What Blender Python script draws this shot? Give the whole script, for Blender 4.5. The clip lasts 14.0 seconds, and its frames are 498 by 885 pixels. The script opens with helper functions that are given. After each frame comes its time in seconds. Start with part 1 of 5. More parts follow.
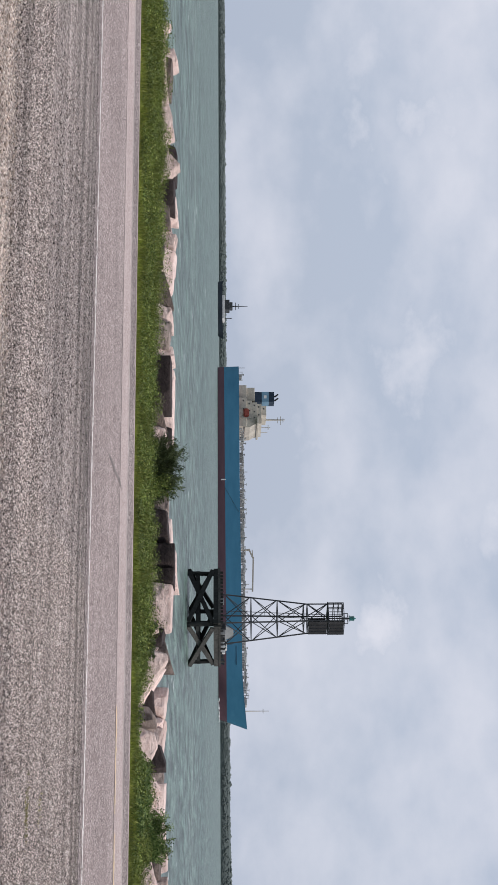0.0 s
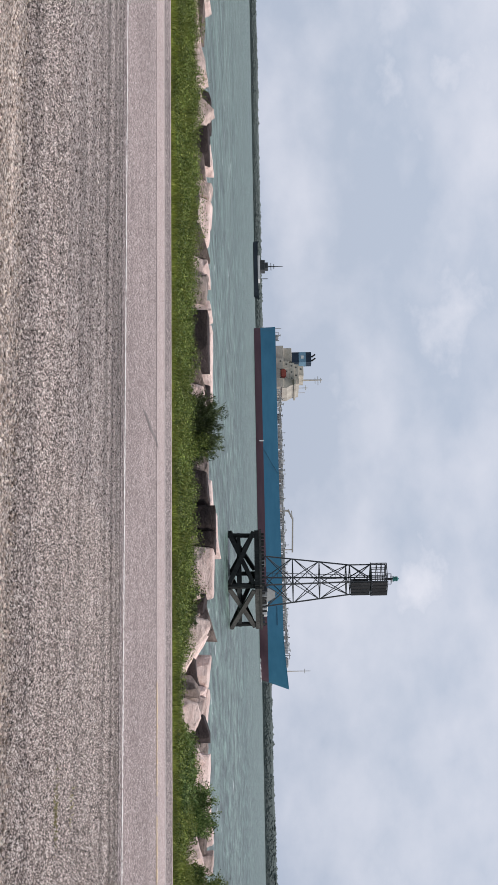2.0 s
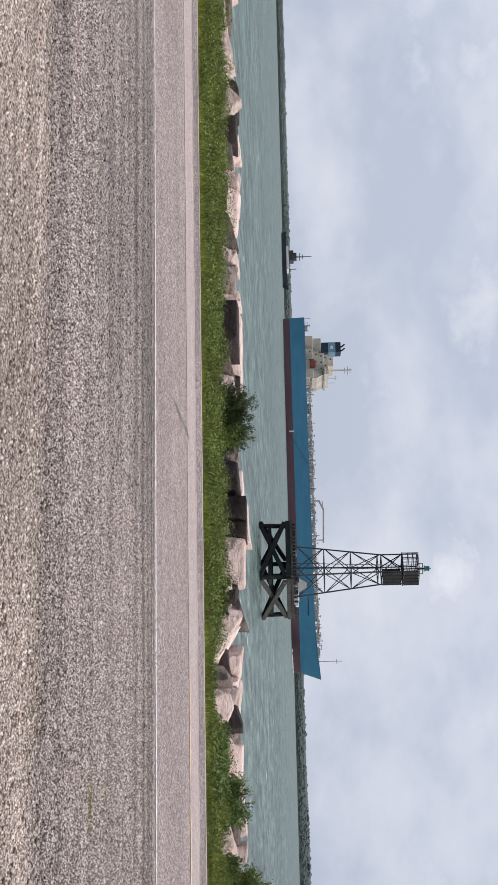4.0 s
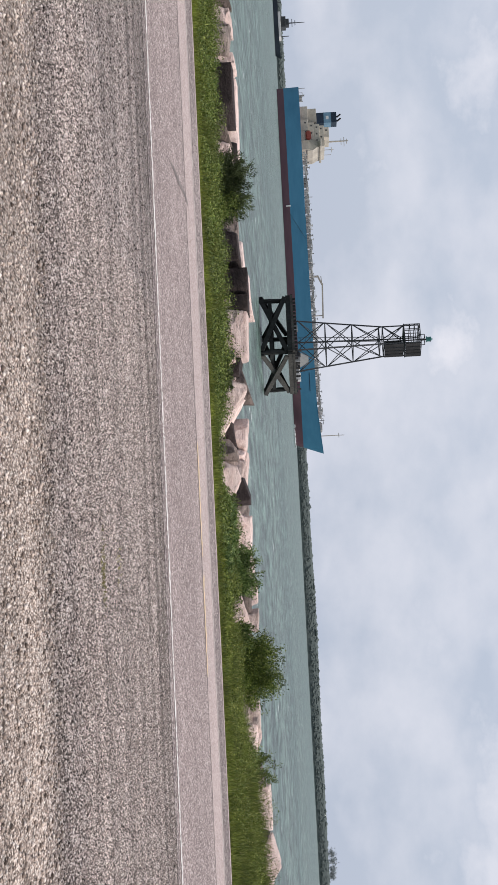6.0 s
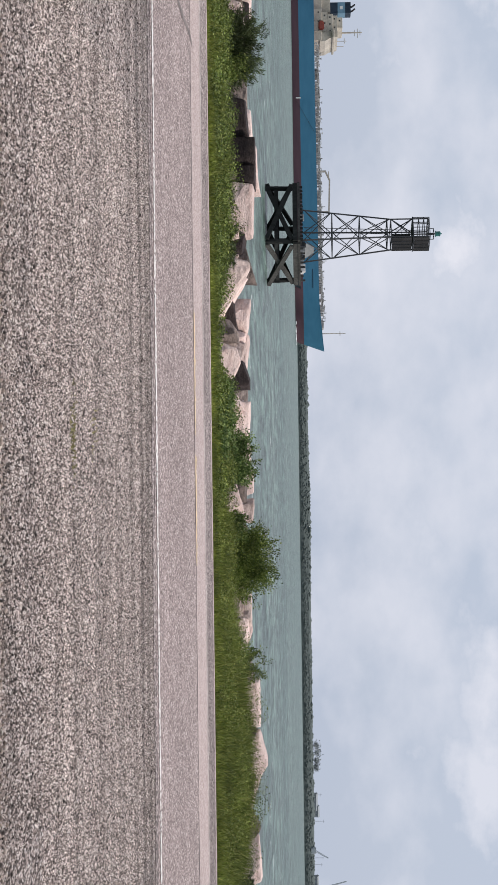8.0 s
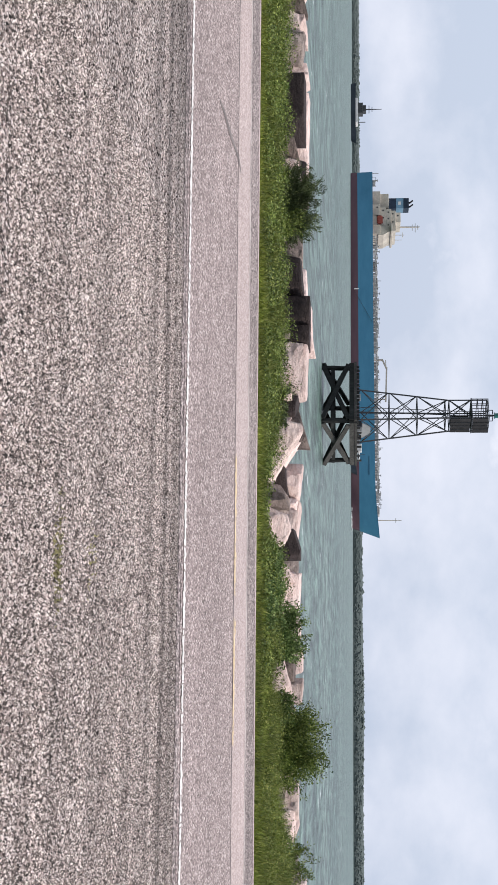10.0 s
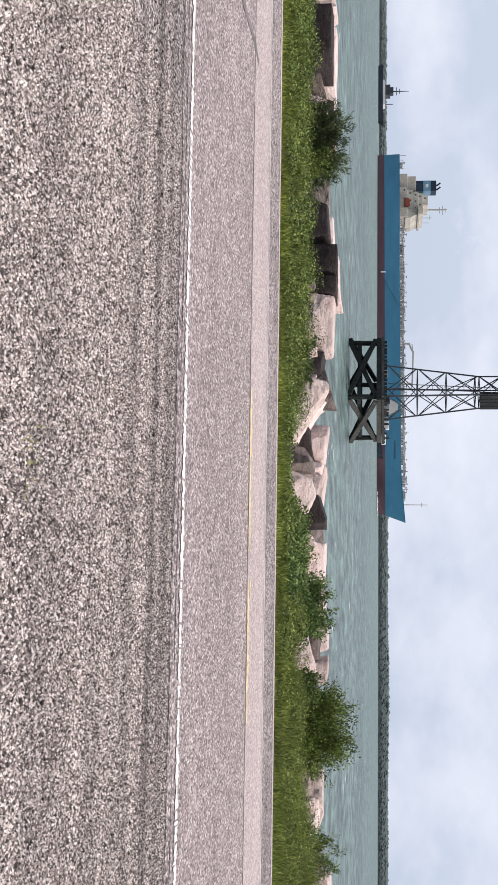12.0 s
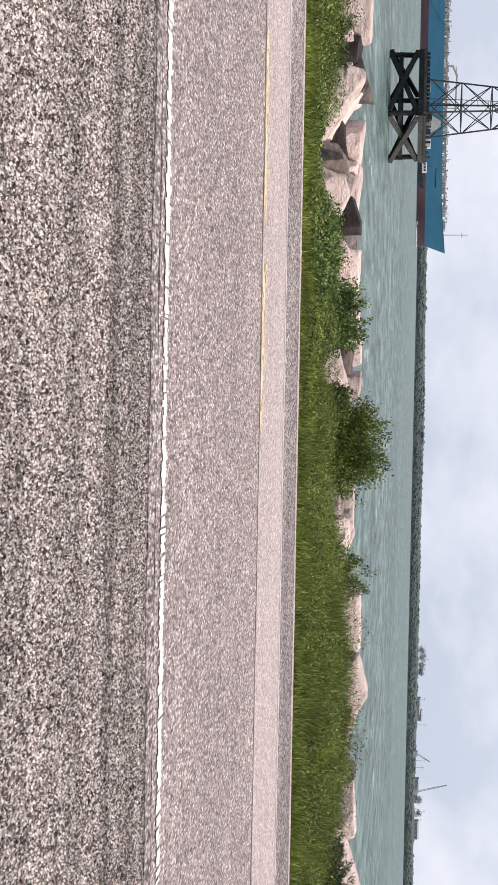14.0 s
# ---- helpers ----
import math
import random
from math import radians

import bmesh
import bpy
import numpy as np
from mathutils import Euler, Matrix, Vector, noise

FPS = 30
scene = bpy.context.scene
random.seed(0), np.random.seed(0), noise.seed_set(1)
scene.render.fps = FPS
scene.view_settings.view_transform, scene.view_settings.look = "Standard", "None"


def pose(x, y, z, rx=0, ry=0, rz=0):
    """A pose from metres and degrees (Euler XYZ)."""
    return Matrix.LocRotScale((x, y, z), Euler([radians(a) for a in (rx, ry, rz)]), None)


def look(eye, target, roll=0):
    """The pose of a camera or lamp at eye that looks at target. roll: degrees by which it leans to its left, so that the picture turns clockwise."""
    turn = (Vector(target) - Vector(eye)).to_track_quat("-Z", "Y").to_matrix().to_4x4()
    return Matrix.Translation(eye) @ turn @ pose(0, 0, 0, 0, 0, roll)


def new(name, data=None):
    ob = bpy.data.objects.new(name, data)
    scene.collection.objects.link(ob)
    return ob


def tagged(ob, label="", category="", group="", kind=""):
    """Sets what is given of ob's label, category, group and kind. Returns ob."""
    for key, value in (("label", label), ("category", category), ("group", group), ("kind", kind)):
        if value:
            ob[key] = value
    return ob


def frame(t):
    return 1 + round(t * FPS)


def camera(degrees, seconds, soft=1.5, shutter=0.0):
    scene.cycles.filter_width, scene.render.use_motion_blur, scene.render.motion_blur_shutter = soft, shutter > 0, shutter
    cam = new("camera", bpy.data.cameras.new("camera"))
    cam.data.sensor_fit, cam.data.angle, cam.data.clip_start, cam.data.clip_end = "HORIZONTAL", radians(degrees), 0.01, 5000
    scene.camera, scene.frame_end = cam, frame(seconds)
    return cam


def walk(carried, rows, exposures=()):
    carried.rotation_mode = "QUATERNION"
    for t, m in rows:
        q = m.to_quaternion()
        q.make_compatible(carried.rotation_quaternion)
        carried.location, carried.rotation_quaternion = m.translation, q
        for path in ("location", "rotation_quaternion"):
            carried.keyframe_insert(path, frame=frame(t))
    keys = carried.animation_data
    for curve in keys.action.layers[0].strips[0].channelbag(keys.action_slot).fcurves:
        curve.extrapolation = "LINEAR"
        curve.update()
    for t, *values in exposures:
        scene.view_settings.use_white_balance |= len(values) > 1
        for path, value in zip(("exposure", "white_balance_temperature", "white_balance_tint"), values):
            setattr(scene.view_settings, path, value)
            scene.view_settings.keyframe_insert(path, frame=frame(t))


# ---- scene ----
cam = camera(20.0, 14.0)
PATH = [
    (0, (5.873, -7.25, 1.67), (5.295, -5.336, 1.708), 89.8),
    (0.1, (5.498, -5.806, 1.587), (4.925, -3.890, 1.626), 89.6),
    (0.5, (5.498, -5.806, 1.587), (4.931, -3.888, 1.623), 89.6),
    (1, (5.504, -5.772, 1.582), (4.954, -3.85, 1.604), 89.3),
    (1.5, (5.514, -5.757, 1.589), (4.978, -3.83, 1.593), 89.1),
    (2, (5.529, -5.759, 1.584), (5.003, -3.829, 1.568), 88.9),
    (2.5, (5.537, -5.755, 1.58), (5.018, -3.824, 1.542), 88.7),
    (3, (5.545, -5.725, 1.575), (5.029, -3.794, 1.521), 88.5),
    (3.2, (5.546, -5.716, 1.575), (5.027, -3.786, 1.517), 88.5),
    (5.3, (5.498, -5.653, 1.516), (5.062, -3.703, 1.453), 86.9),
    (5.5, (5.509, -5.542, 1.492), (5.149, -3.576, 1.424), 87.0),
    (6, (5.564, -5.182, 1.479), (5.358, -3.194, 1.408), 87.0),
    (6.5, (5.529, -4.842, 1.441), (5.445, -2.845, 1.368), 87.3),
    (7, (5.541, -4.393, 1.441), (5.543, -2.395, 1.369), 87.9),
    (7.5, (5.664, -3.952, 1.448), (5.668, -1.953, 1.381), 88.5),
    (8, (5.711, -3.479, 1.399), (5.652, -1.481, 1.325), 89.2),
    (8.5, (5.78, -2.963, 1.42), (5.604, -0.972, 1.333), 89.7),
    (9, (5.878, -2.483, 1.472), (5.605, -0.504, 1.364), 89.7),
    (9.2, (5.894, -2.325, 1.456), (5.595, -0.35, 1.338), 89.6),
    (11.3, (5.948, 0.14, 1.33), (5.644, 2.108, 1.146), 90.2),
    (11.5, (5.994, 0.349, 1.309), (5.697, 2.318, 1.123), 90.2),
    (12, (6.056, 0.785, 1.319), (5.758, 2.753, 1.133), 90.1),
    (12.5, (6.044, 1.266, 1.329), (5.755, 3.236, 1.136), 90.0),
    (13, (6.108, 1.752, 1.291), (5.88, 3.729, 1.084), 90.1),
    (13.5, (6.232, 2.253, 1.294), (6.142, 4.238, 1.07), 90.5),
    (14, (6.359, 2.738, 1.318), (6.439, 4.723, 1.084), 91.3),
]
EXPOSURE = [(0, -0.13, 6290, 10), (3, -0.03, 6330, 10), (6.5, 0.0, 6440, 10), (8.2, -0.01, 6400, 10), (9.2, 0.12, 6320, 10), (11.3, 0.26, 6310, 10), (12.5, 0.22, 6380, 10), (14, 0.28, 6520, 10)]
walk(cam, [(t, look(eye, target, roll)) for t, eye, target, roll in PATH], EXPOSURE)


# ---- sky and sun ----
SUN = Vector((0.55, -0.10, 0.82)).normalized()
world = bpy.data.worlds.new("world")
scene.world = world
world.use_nodes = True
wt = world.node_tree
bg = wt.nodes["Background"]
bg.inputs[1].default_value = 1.0


def link(nt, a, b):
    nt.links.new(a, b)


def math_node(nt, op, a, b=None, c=None):
    n = nt.nodes.new("ShaderNodeMath")
    n.operation = op
    for i, v in enumerate((a, b, c)):
        if v is None:
            continue
        if isinstance(v, (int, float)):
            n.inputs[i].default_value = v
        else:
            link(nt, v, n.inputs[i])
    return n.outputs[0]


def mix_node(nt, fac, a, b, blend="MIX"):
    n = nt.nodes.new("ShaderNodeMix")
    n.data_type, n.blend_type = "RGBA", blend
    for i, v in ((0, fac), (6, a), (7, b)):
        if isinstance(v, (int, float)):
            n.inputs[i].default_value = v
        elif isinstance(v, tuple):
            n.inputs[i].default_value = (*v, 1)
        else:
            link(nt, v, n.inputs[i])
    return n.outputs[2]


def ramp_node(nt, fac, stops):
    n = nt.nodes.new("ShaderNodeValToRGB")
    cr = n.color_ramp
    while len(cr.elements) < len(stops):
        cr.elements.new(0.5)
    for e, (p, c) in zip(cr.elements, stops):
        e.position = p
        e.color = (*c, 1) if isinstance(c, tuple) else (c, c, c, 1)
    link(nt, fac, n.inputs[0])
    return n.outputs[0]


def noise_node(nt, vec, scale, detail=4, rough=0.55):
    n = nt.nodes.new("ShaderNodeTexNoise")
    n.inputs["Scale"].default_value, n.inputs["Detail"].default_value = scale, detail
    n.inputs["Roughness"].default_value = rough
    if vec is not None:
        link(nt, vec, n.inputs["Vector"])
    return n.outputs[0]


def mapped(nt, vec, scale=(1, 1, 1), loc=(0, 0, 0)):
    n = nt.nodes.new("ShaderNodeMapping")
    n.inputs["Scale"].default_value, n.inputs["Location"].default_value = scale, loc
    link(nt, vec, n.inputs["Vector"])
    return n.outputs[0]


sky = wt.nodes.new("ShaderNodeTexSky")
sky.sky_type, sky.sun_disc = "NISHITA", False
sky.sun_elevation, sky.sun_rotation = math.asin(SUN.z), math.atan2(SUN.x, SUN.y)
sky.air_density, sky.dust_density = 1.2, 3.0
clear = mix_node(wt, 1.0, sky.outputs[0], (0.09, 0.09, 0.09), "MULTIPLY")
tc = wt.nodes.new("ShaderNodeTexCoord")
puffs = noise_node(wt, mapped(wt, tc.outputs["Generated"], (1, 1, 1.5), (2.3, 4.4, 0.2)), 5.5, 4, 0.5)
shreds = noise_node(wt, mapped(wt, tc.outputs["Generated"], (1, 1, 1.4), (0.4, 8.1, 0)), 17, 6, 0.6)
veil = noise_node(wt, mapped(wt, tc.outputs["Generated"], (1, 1, 1.5), (7.0, 2.0, 0)), 2.6, 3, 0.5)
lumps = math_node(wt, "ADD", math_node(wt, "MULTIPLY", puffs, 0.75), math_node(wt, "MULTIPLY", shreds, 0.25))
cover = ramp_node(wt, lumps, [(0.45, 0.0), (0.55, 0.45), (0.64, 0.8)])
haze_sky = mix_node(wt, veil, (0.520, 0.585, 0.712), (0.582, 0.632, 0.745))
base_sky = mix_node(wt, 0.90, clear, haze_sky)


CLOUDS = [(-9.2, 6.3, 1.7, 1.6, 1.0), (-17.0, 4.4, 1.7, 1.3, 0.6), (-29.1, 8.9, 3.6, 3.0, 0.8), (-13.9, 10.4, 2.2, 2.0, 0.75), (2.5, 4.8, 2.6, 1.6, 0.55), (10.2, 6.8, 4.0, 2.6, 0.75), (-20.5, 8.1, 2.4, 1.7, 0.75), (-32.6, 5.6, 1.6, 1.6, 0.6)]


def cloud_bank(bearing, height, wide, tall, thick):
    """One soft cumulus: bearing from north and height over the horizon in degrees, half width and half height in degrees."""
    a, e = radians(bearing), radians(height)
    d = Vector((math.sin(a) * math.cos(e), math.cos(a) * math.cos(e), math.sin(e)))
    across = Vector((math.cos(a), -math.sin(a), 0)) / radians(wide)
    upward = d.cross(Vector((math.cos(a), -math.sin(a), 0)))
    upward = upward * (-1 if upward.z < 0 else 1) / radians(tall)
    sums = []
    for axis in (across, upward):
        dot = wt.nodes.new("ShaderNodeVectorMath")
        dot.operation = "DOT_PRODUCT"
        link(wt, tc.outputs["Generated"], dot.inputs[0])
        dot.inputs[1].default_value = axis
        off = math_node(wt, "SUBTRACT", dot.outputs["Value"], d.dot(axis))
        sums.append(math_node(wt, "MULTIPLY", off, off))
    far = math_node(wt, "SQRT", math_node(wt, "ADD", *sums))
    ragged = math_node(wt, "ADD", math_node(wt, "MULTIPLY", shreds, 3.4), math_node(wt, "MULTIPLY", puffs, 2.6))
    far = math_node(wt, "SUBTRACT", math_node(wt, "ADD", far, ragged), 2.85)
    return math_node(wt, "MULTIPLY", ramp_node(wt, far, [(0.10, 1.0), (0.55, 0.6), (1.0, 0.0)]), thick)


for bank_of_cloud in CLOUDS:
    cover = math_node(wt, "MAXIMUM", cover, cloud_bank(*bank_of_cloud))
link(wt, mix_node(wt, cover, base_sky, (0.79, 0.795, 0.865)), bg.inputs[0])

sun = new("sun", bpy.data.lights.new("sun", "SUN"))
sun.data.energy, sun.data.angle, sun.data.color = 3.1, radians(9), (1.0, 0.91, 0.82)
sun.matrix_world = look(SUN * 60, (0, 0, 0))


# ---- materials ----
def start_material(name, rough=0.8, spec=0.3, metal=0.0):
    m = bpy.data.materials.new(name)
    m.use_nodes = True
    nt = m.node_tree
    p = nt.nodes["Principled BSDF"]
    p.inputs["Roughness"].default_value = rough
    p.inputs["Specular IOR Level"].default_value = spec
    p.inputs["Metallic"].default_value = metal
    t = nt.nodes.new("ShaderNodeTexCoord")
    return m, nt, p, t.outputs["Object"]


def bump_to(nt, p, height, strength, distance):
    b = nt.nodes.new("ShaderNodeBump")
    b.inputs["Strength"].default_value, b.inputs["Distance"].default_value = strength, distance
    link(nt, height, b.inputs["Height"])
    link(nt, b.outputs[0], p.inputs["Normal"])


def island_random(nt):
    return nt.nodes.new("ShaderNodeNewGeometry").outputs["Random Per Island"]


def object_random(nt):
    return nt.nodes.new("ShaderNodeObjectInfo").outputs["Random"]


def surface(name, dark, light, scale=3.0, rough=0.7, spec=0.3, metal=0.0, bump=0.3, depth=0.01, stretch=(1, 1, 1), stain=0.35, vary=0.0):
    """A painted, stained or weathered surface: grain at one scale, stains at a larger one."""
    m, nt, p, co = start_material(name, rough, spec, metal)
    v = mapped(nt, co, stretch)
    fine = noise_node(nt, v, scale, 6, 0.6)
    wide = noise_node(nt, v, scale * 0.17, 3, 0.5)
    col = ramp_node(nt, fine, [(0.3, dark), (0.7, light)])
    tint = ramp_node(nt, wide, [(0.35, 1.0 - stain), (0.65, 1.0)])
    col = mix_node(nt, 1.0, col, tint, "MULTIPLY")
    if vary:
        r = ramp_node(nt, object_random(nt), [(0.0, 1.0 - vary), (1.0, 1.0)])
        col = mix_node(nt, 1.0, col, r, "MULTIPLY")
    link(nt, col, p.inputs["Base Color"])
    if bump:
        bump_to(nt, p, fine, bump, depth)
    return m


def aggregate(name, chips, size, stretch_dark, rough=0.9, bump=0.6, depth=0.008, low=0.7, wide_scale=0.5, long=0.42, tracks=False, gap=0.42):
    """Stone chips: cells of several colours with dark joints for the shade in the gaps, worn in long streaks along x.
    """
    m, nt, p, co = start_material(name, rough, 0.2)
    vor = nt.nodes.new("ShaderNodeTexVoronoi")
    vor.inputs["Scale"].default_value = 1.0 / size
    wob = mapped(nt, co, (1, long, 1))
    link(nt, wob, vor.inputs["Vector"])
    sepc = nt.nodes.new("ShaderNodeSeparateColor")
    link(nt, vor.outputs["Color"], sepc.inputs[0])
    col = ramp_node(nt, sepc.outputs[0], chips)
    joint = ramp_node(nt, vor.outputs["Distance"], [(0.30, 1.0), (0.70, gap)])
    if tracks:
        pale = ramp_node(nt, sepc.outputs[0], [(0.0, (0.10, 0.074, 0.060)), (0.2, (0.42, 0.325, 0.270)), (0.6, (0.76, 0.62, 0.535)), (1.0, (0.96, 0.85, 0.765))])
        sep = nt.nodes.new("ShaderNodeSeparateXYZ")
        link(nt, co, sep.inputs[0])
        edge = math_node(nt, "ADD", sep.outputs[1], math_node(nt, "MULTIPLY", noise_node(nt, mapped(nt, co, (0.5, 1.2, 1)), 1.0, 6, 0.7), 1.6))
        col = mix_node(nt, ramp_node(nt, math_node(nt, "MULTIPLY", edge, 0.1), [(0.325, 1.0), (0.43, 0.0)]), col, pale)
    col = mix_node(nt, 1.0, col, joint, "MULTIPLY")
    streak = noise_node(nt, mapped(nt, co, (0.12, 2.4, 1)), 1.0, 5, 0.62)
    patch = noise_node(nt, mapped(nt, co, (0.6, 1.0, 1), (3, 5, 0)), wide_scale, 4, 0.6)
    col = mix_node(nt, 1.0, col, ramp_node(nt, streak, [(0.32, stretch_dark), (0.62, 1.0)]), "MULTIPLY")
    col = mix_node(nt, 1.0, col, ramp_node(nt, patch, [(0.35, low), (0.65, 1.05)]), "MULTIPLY")
    if tracks:
        col = mix_node(nt, 1.0, col, track_bands(nt, co), "MULTIPLY")
    link(nt, col, p.inputs["Base Color"])
    bump_to(nt, p, math_node(nt, "SUBTRACT", 1.0, vor.outputs["Distance"]), bump, depth)
    return m


def track_bands(nt, co):
    """Wheel tracks and washed in dirt: darker bands along the road, with ragged borders."""
    sep = nt.nodes.new("ShaderNodeSeparateXYZ")
    link(nt, co, sep.inputs[0])
    sway = math_node(nt, "MULTIPLY", noise_node(nt, mapped(nt, co, (0.3, 1.6, 1)), 1.0, 5, 0.65), 0.5)
    y = math_node(nt, "MULTIPLY", math_node(nt, "ADD", sep.outputs[1], math_node(nt, "SUBTRACT", sway, 0.25)), 0.1)
    return ramp_node(nt, y, [(0.26, 1.0), (0.31, 0.66), (0.37, 0.85), (0.42, 1.0), (0.58, 0.95), (0.63, 0.80), (0.68, 1.0), (0.79, 1.0), (0.815, 0.66), (0.835, 1.0), (0.862, 0.95), (0.880, 0.48), (0.905, 0.88), (0.930, 0.58), (0.950, 0.84), (0.968, 0.54)])


def leafy(name, dark, light, tip, rough=0.6):
    """Leaves and blades: each its own green."""
    m, nt, p, co = start_material(name, rough, 0.25)
    col = ramp_node(nt, island_random(nt), [(0.0, dark), (0.6, light), (1.0, tip)])
    wide = noise_node(nt, co, 0.9, 3, 0.5)
    col = mix_node(nt, 1.0, col, ramp_node(nt, wide, [(0.3, 0.55), (0.7, 1.2)]), "MULTIPLY")
    patch = noise_node(nt, mapped(nt, co, (1, 1, 1), (7, 3, 1)), 2.7, 3, 0.6)
    col = mix_node(nt, 1.0, col, ramp_node(nt, patch, [(0.35, 0.65), (0.65, 1.25)]), "MULTIPLY")
    link(nt, col, p.inputs["Base Color"])
    p.inputs["Transmission Weight"].default_value = 0.0
    return m


M_GRAVEL = aggregate("gravel_bed", [(0.0, (0.035, 0.029, 0.027)), (0.25, (0.18, 0.143, 0.129)), (0.5, (0.53, 0.427, 0.388)), (0.78, (0.86, 0.738, 0.685)), (1.0, (0.96, 0.87, 0.83))], 0.0120, 0.55, tracks=True)
M_ROAD = aggregate("chip_seal", [(0.0, (0.15, 0.119, 0.113)), (0.35, (0.335, 0.268, 0.255)), (0.8, (0.50, 0.408, 0.390)), (1.0, (0.80, 0.70, 0.67))], 0.0140, 0.88, low=0.88, bump=0.35, gap=0.60)
M_ROAD_PALE = aggregate("smooth_pale_chip_seal", [(0.0, (0.31, 0.243, 0.229)), (0.5, (0.48, 0.385, 0.363)), (1.0, (0.74, 0.63, 0.60))], 0.0150, 0.93, low=0.92, bump=0.25, gap=0.75)
M_TARMAC = aggregate("dark_tarmac", [(0.0, (0.11, 0.088, 0.085)), (0.45, (0.40, 0.325, 0.31)), (1.0, (0.74, 0.64, 0.61))], 0.020, 0.8)
M_WHITE_LINE = surface("worn_white_paint", (0.58, 0.53, 0.50), (0.93, 0.90, 0.87), 30, 0.7, bump=0.3, depth=0.004, stain=0.2)
M_YELLOW_LINE = surface("worn_yellow_paint", (0.68, 0.51, 0.31), (0.86, 0.66, 0.39), 22, 0.7, bump=0.3, depth=0.004, stain=0.3)
M_FAINT_LINE = surface("faint_white_paint", (0.42, 0.36, 0.34), (0.70, 0.63, 0.60), 25, 0.7, bump=0.2, depth=0.004, stain=0.3)
M_JOINT = surface("road_joint_tar", (0.10, 0.083, 0.08), (0.34, 0.28, 0.265), 6, 0.6, bump=0.2)
M_RUBBER = surface("tyre_rubber_smear", (0.15, 0.125, 0.118), (0.27, 0.225, 0.21), 9, 0.7, bump=0.0)
M_SOIL = surface("bank_soil", (0.040, 0.05, 0.018), (0.085, 0.10, 0.035), 5, 0.95, bump=0.6, depth=0.04)
M_GRASS = leafy("grass_blades", (0.070, 0.098, 0.015), (0.142, 0.178, 0.028), (0.25, 0.26, 0.07))
M_VERGE = leafy("short_bright_grass", (0.115, 0.155, 0.018), (0.205, 0.245, 0.032), (0.31, 0.32, 0.07))
M_DRY_GRASS = leafy("dry_grass_blades", (0.075, 0.108, 0.016), (0.175, 0.222, 0.036), (0.33, 0.335, 0.09))
M_LEAF = leafy("bush_leaves", (0.066, 0.118, 0.033), (0.168, 0.245, 0.068), (0.29, 0.36, 0.125))
M_WEED = leafy("dark_weed_leaves", (0.050, 0.084, 0.016), (0.150, 0.205, 0.037), (0.29, 0.33, 0.085))
M_MOSS = leafy("mossy_weeds", (0.20, 0.19, 0.075), (0.31, 0.285, 0.12), (0.42, 0.38, 0.18))
M_FEATHER = leafy("salt_cedar_foliage", (0.035, 0.052, 0.022), (0.08, 0.11, 0.04), (0.16, 0.19, 0.075))
M_YUCCA = leafy("grey_green_leaves", (0.06, 0.10, 0.06), (0.13, 0.19, 0.11), (0.22, 0.28, 0.17))
M_BARK = surface("bush_stems", (0.05, 0.04, 0.03), (0.12, 0.095, 0.07), 20, 0.9, stretch=(1, 1, 0.3))


def stone(name, dark, light, spot, stain):
    m, nt, p, co = start_material(name, 0.85, 0.25)
    co = mapped(nt, co, (1, 1, 1))
    fine = noise_node(nt, co, 28, 6, 0.7)
    wide = noise_node(nt, co, 2.6, 5, 0.6)
    beds = noise_node(nt, mapped(nt, co, (1.4, 1.8, 5)), 1.8, 6, 0.7)
    speck = nt.nodes.new("ShaderNodeTexVoronoi")
    speck.inputs["Scale"].default_value = 70
    link(nt, co, speck.inputs["Vector"])
    warp = nt.nodes.new("ShaderNodeVectorMath")
    warp.operation = "ADD"
    link(nt, co, warp.inputs[0])
    wn = nt.nodes.new("ShaderNodeTexNoise")
    wn.inputs["Scale"].default_value = 3.0
    link(nt, co, wn.inputs["Vector"])
    link(nt, wn.outputs[1], warp.inputs[1])
    crack = nt.nodes.new("ShaderNodeTexVoronoi")
    crack.feature = "DISTANCE_TO_EDGE"
    crack.inputs["Scale"].default_value = 0.9
    link(nt, warp.outputs[0], crack.inputs["Vector"])
    gap = ramp_node(nt, crack.outputs["Distance"], [(0.0, 1.0), (0.014, 0.0)])
    line = math_node(nt, "SUBTRACT", 1.0, math_node(nt, "MULTIPLY", gap, ramp_node(nt, noise_node(nt, co, 1.9, 3, 0.5), [(0.46, 0.0), (0.60, 0.35)])))
    col = ramp_node(nt, fine, [(0.35, dark), (0.65, light)])
    col = mix_node(nt, ramp_node(nt, speck.outputs["Distance"], [(0.15, 0.55), (0.3, 0.0)]), col, spot)
    col = mix_node(nt, ramp_node(nt, beds, [(0.46, 0.0), (0.64, 0.75)]), col, spot)
    col = mix_node(nt, ramp_node(nt, wide, [(0.50, 0.0), (0.66, stain)]), col, (0.10, 0.078, 0.066))
    col = mix_node(nt, 1.0, col, line, "MULTIPLY")
    col = mix_node(nt, 1.0, col, ramp_node(nt, object_random(nt), [(0.0, 0.84), (1.0, 1.06)]), "MULTIPLY")
    link(nt, col, p.inputs["Base Color"])
    h = math_node(nt, "ADD", fine, math_node(nt, "MULTIPLY", math_node(nt, "ADD", wide, beds), 2.5))
    h = math_node(nt, "ADD", h, math_node(nt, "MULTIPLY", line, 2.0))
    bump_to(nt, p, h, 1.0, 0.035)
    return m


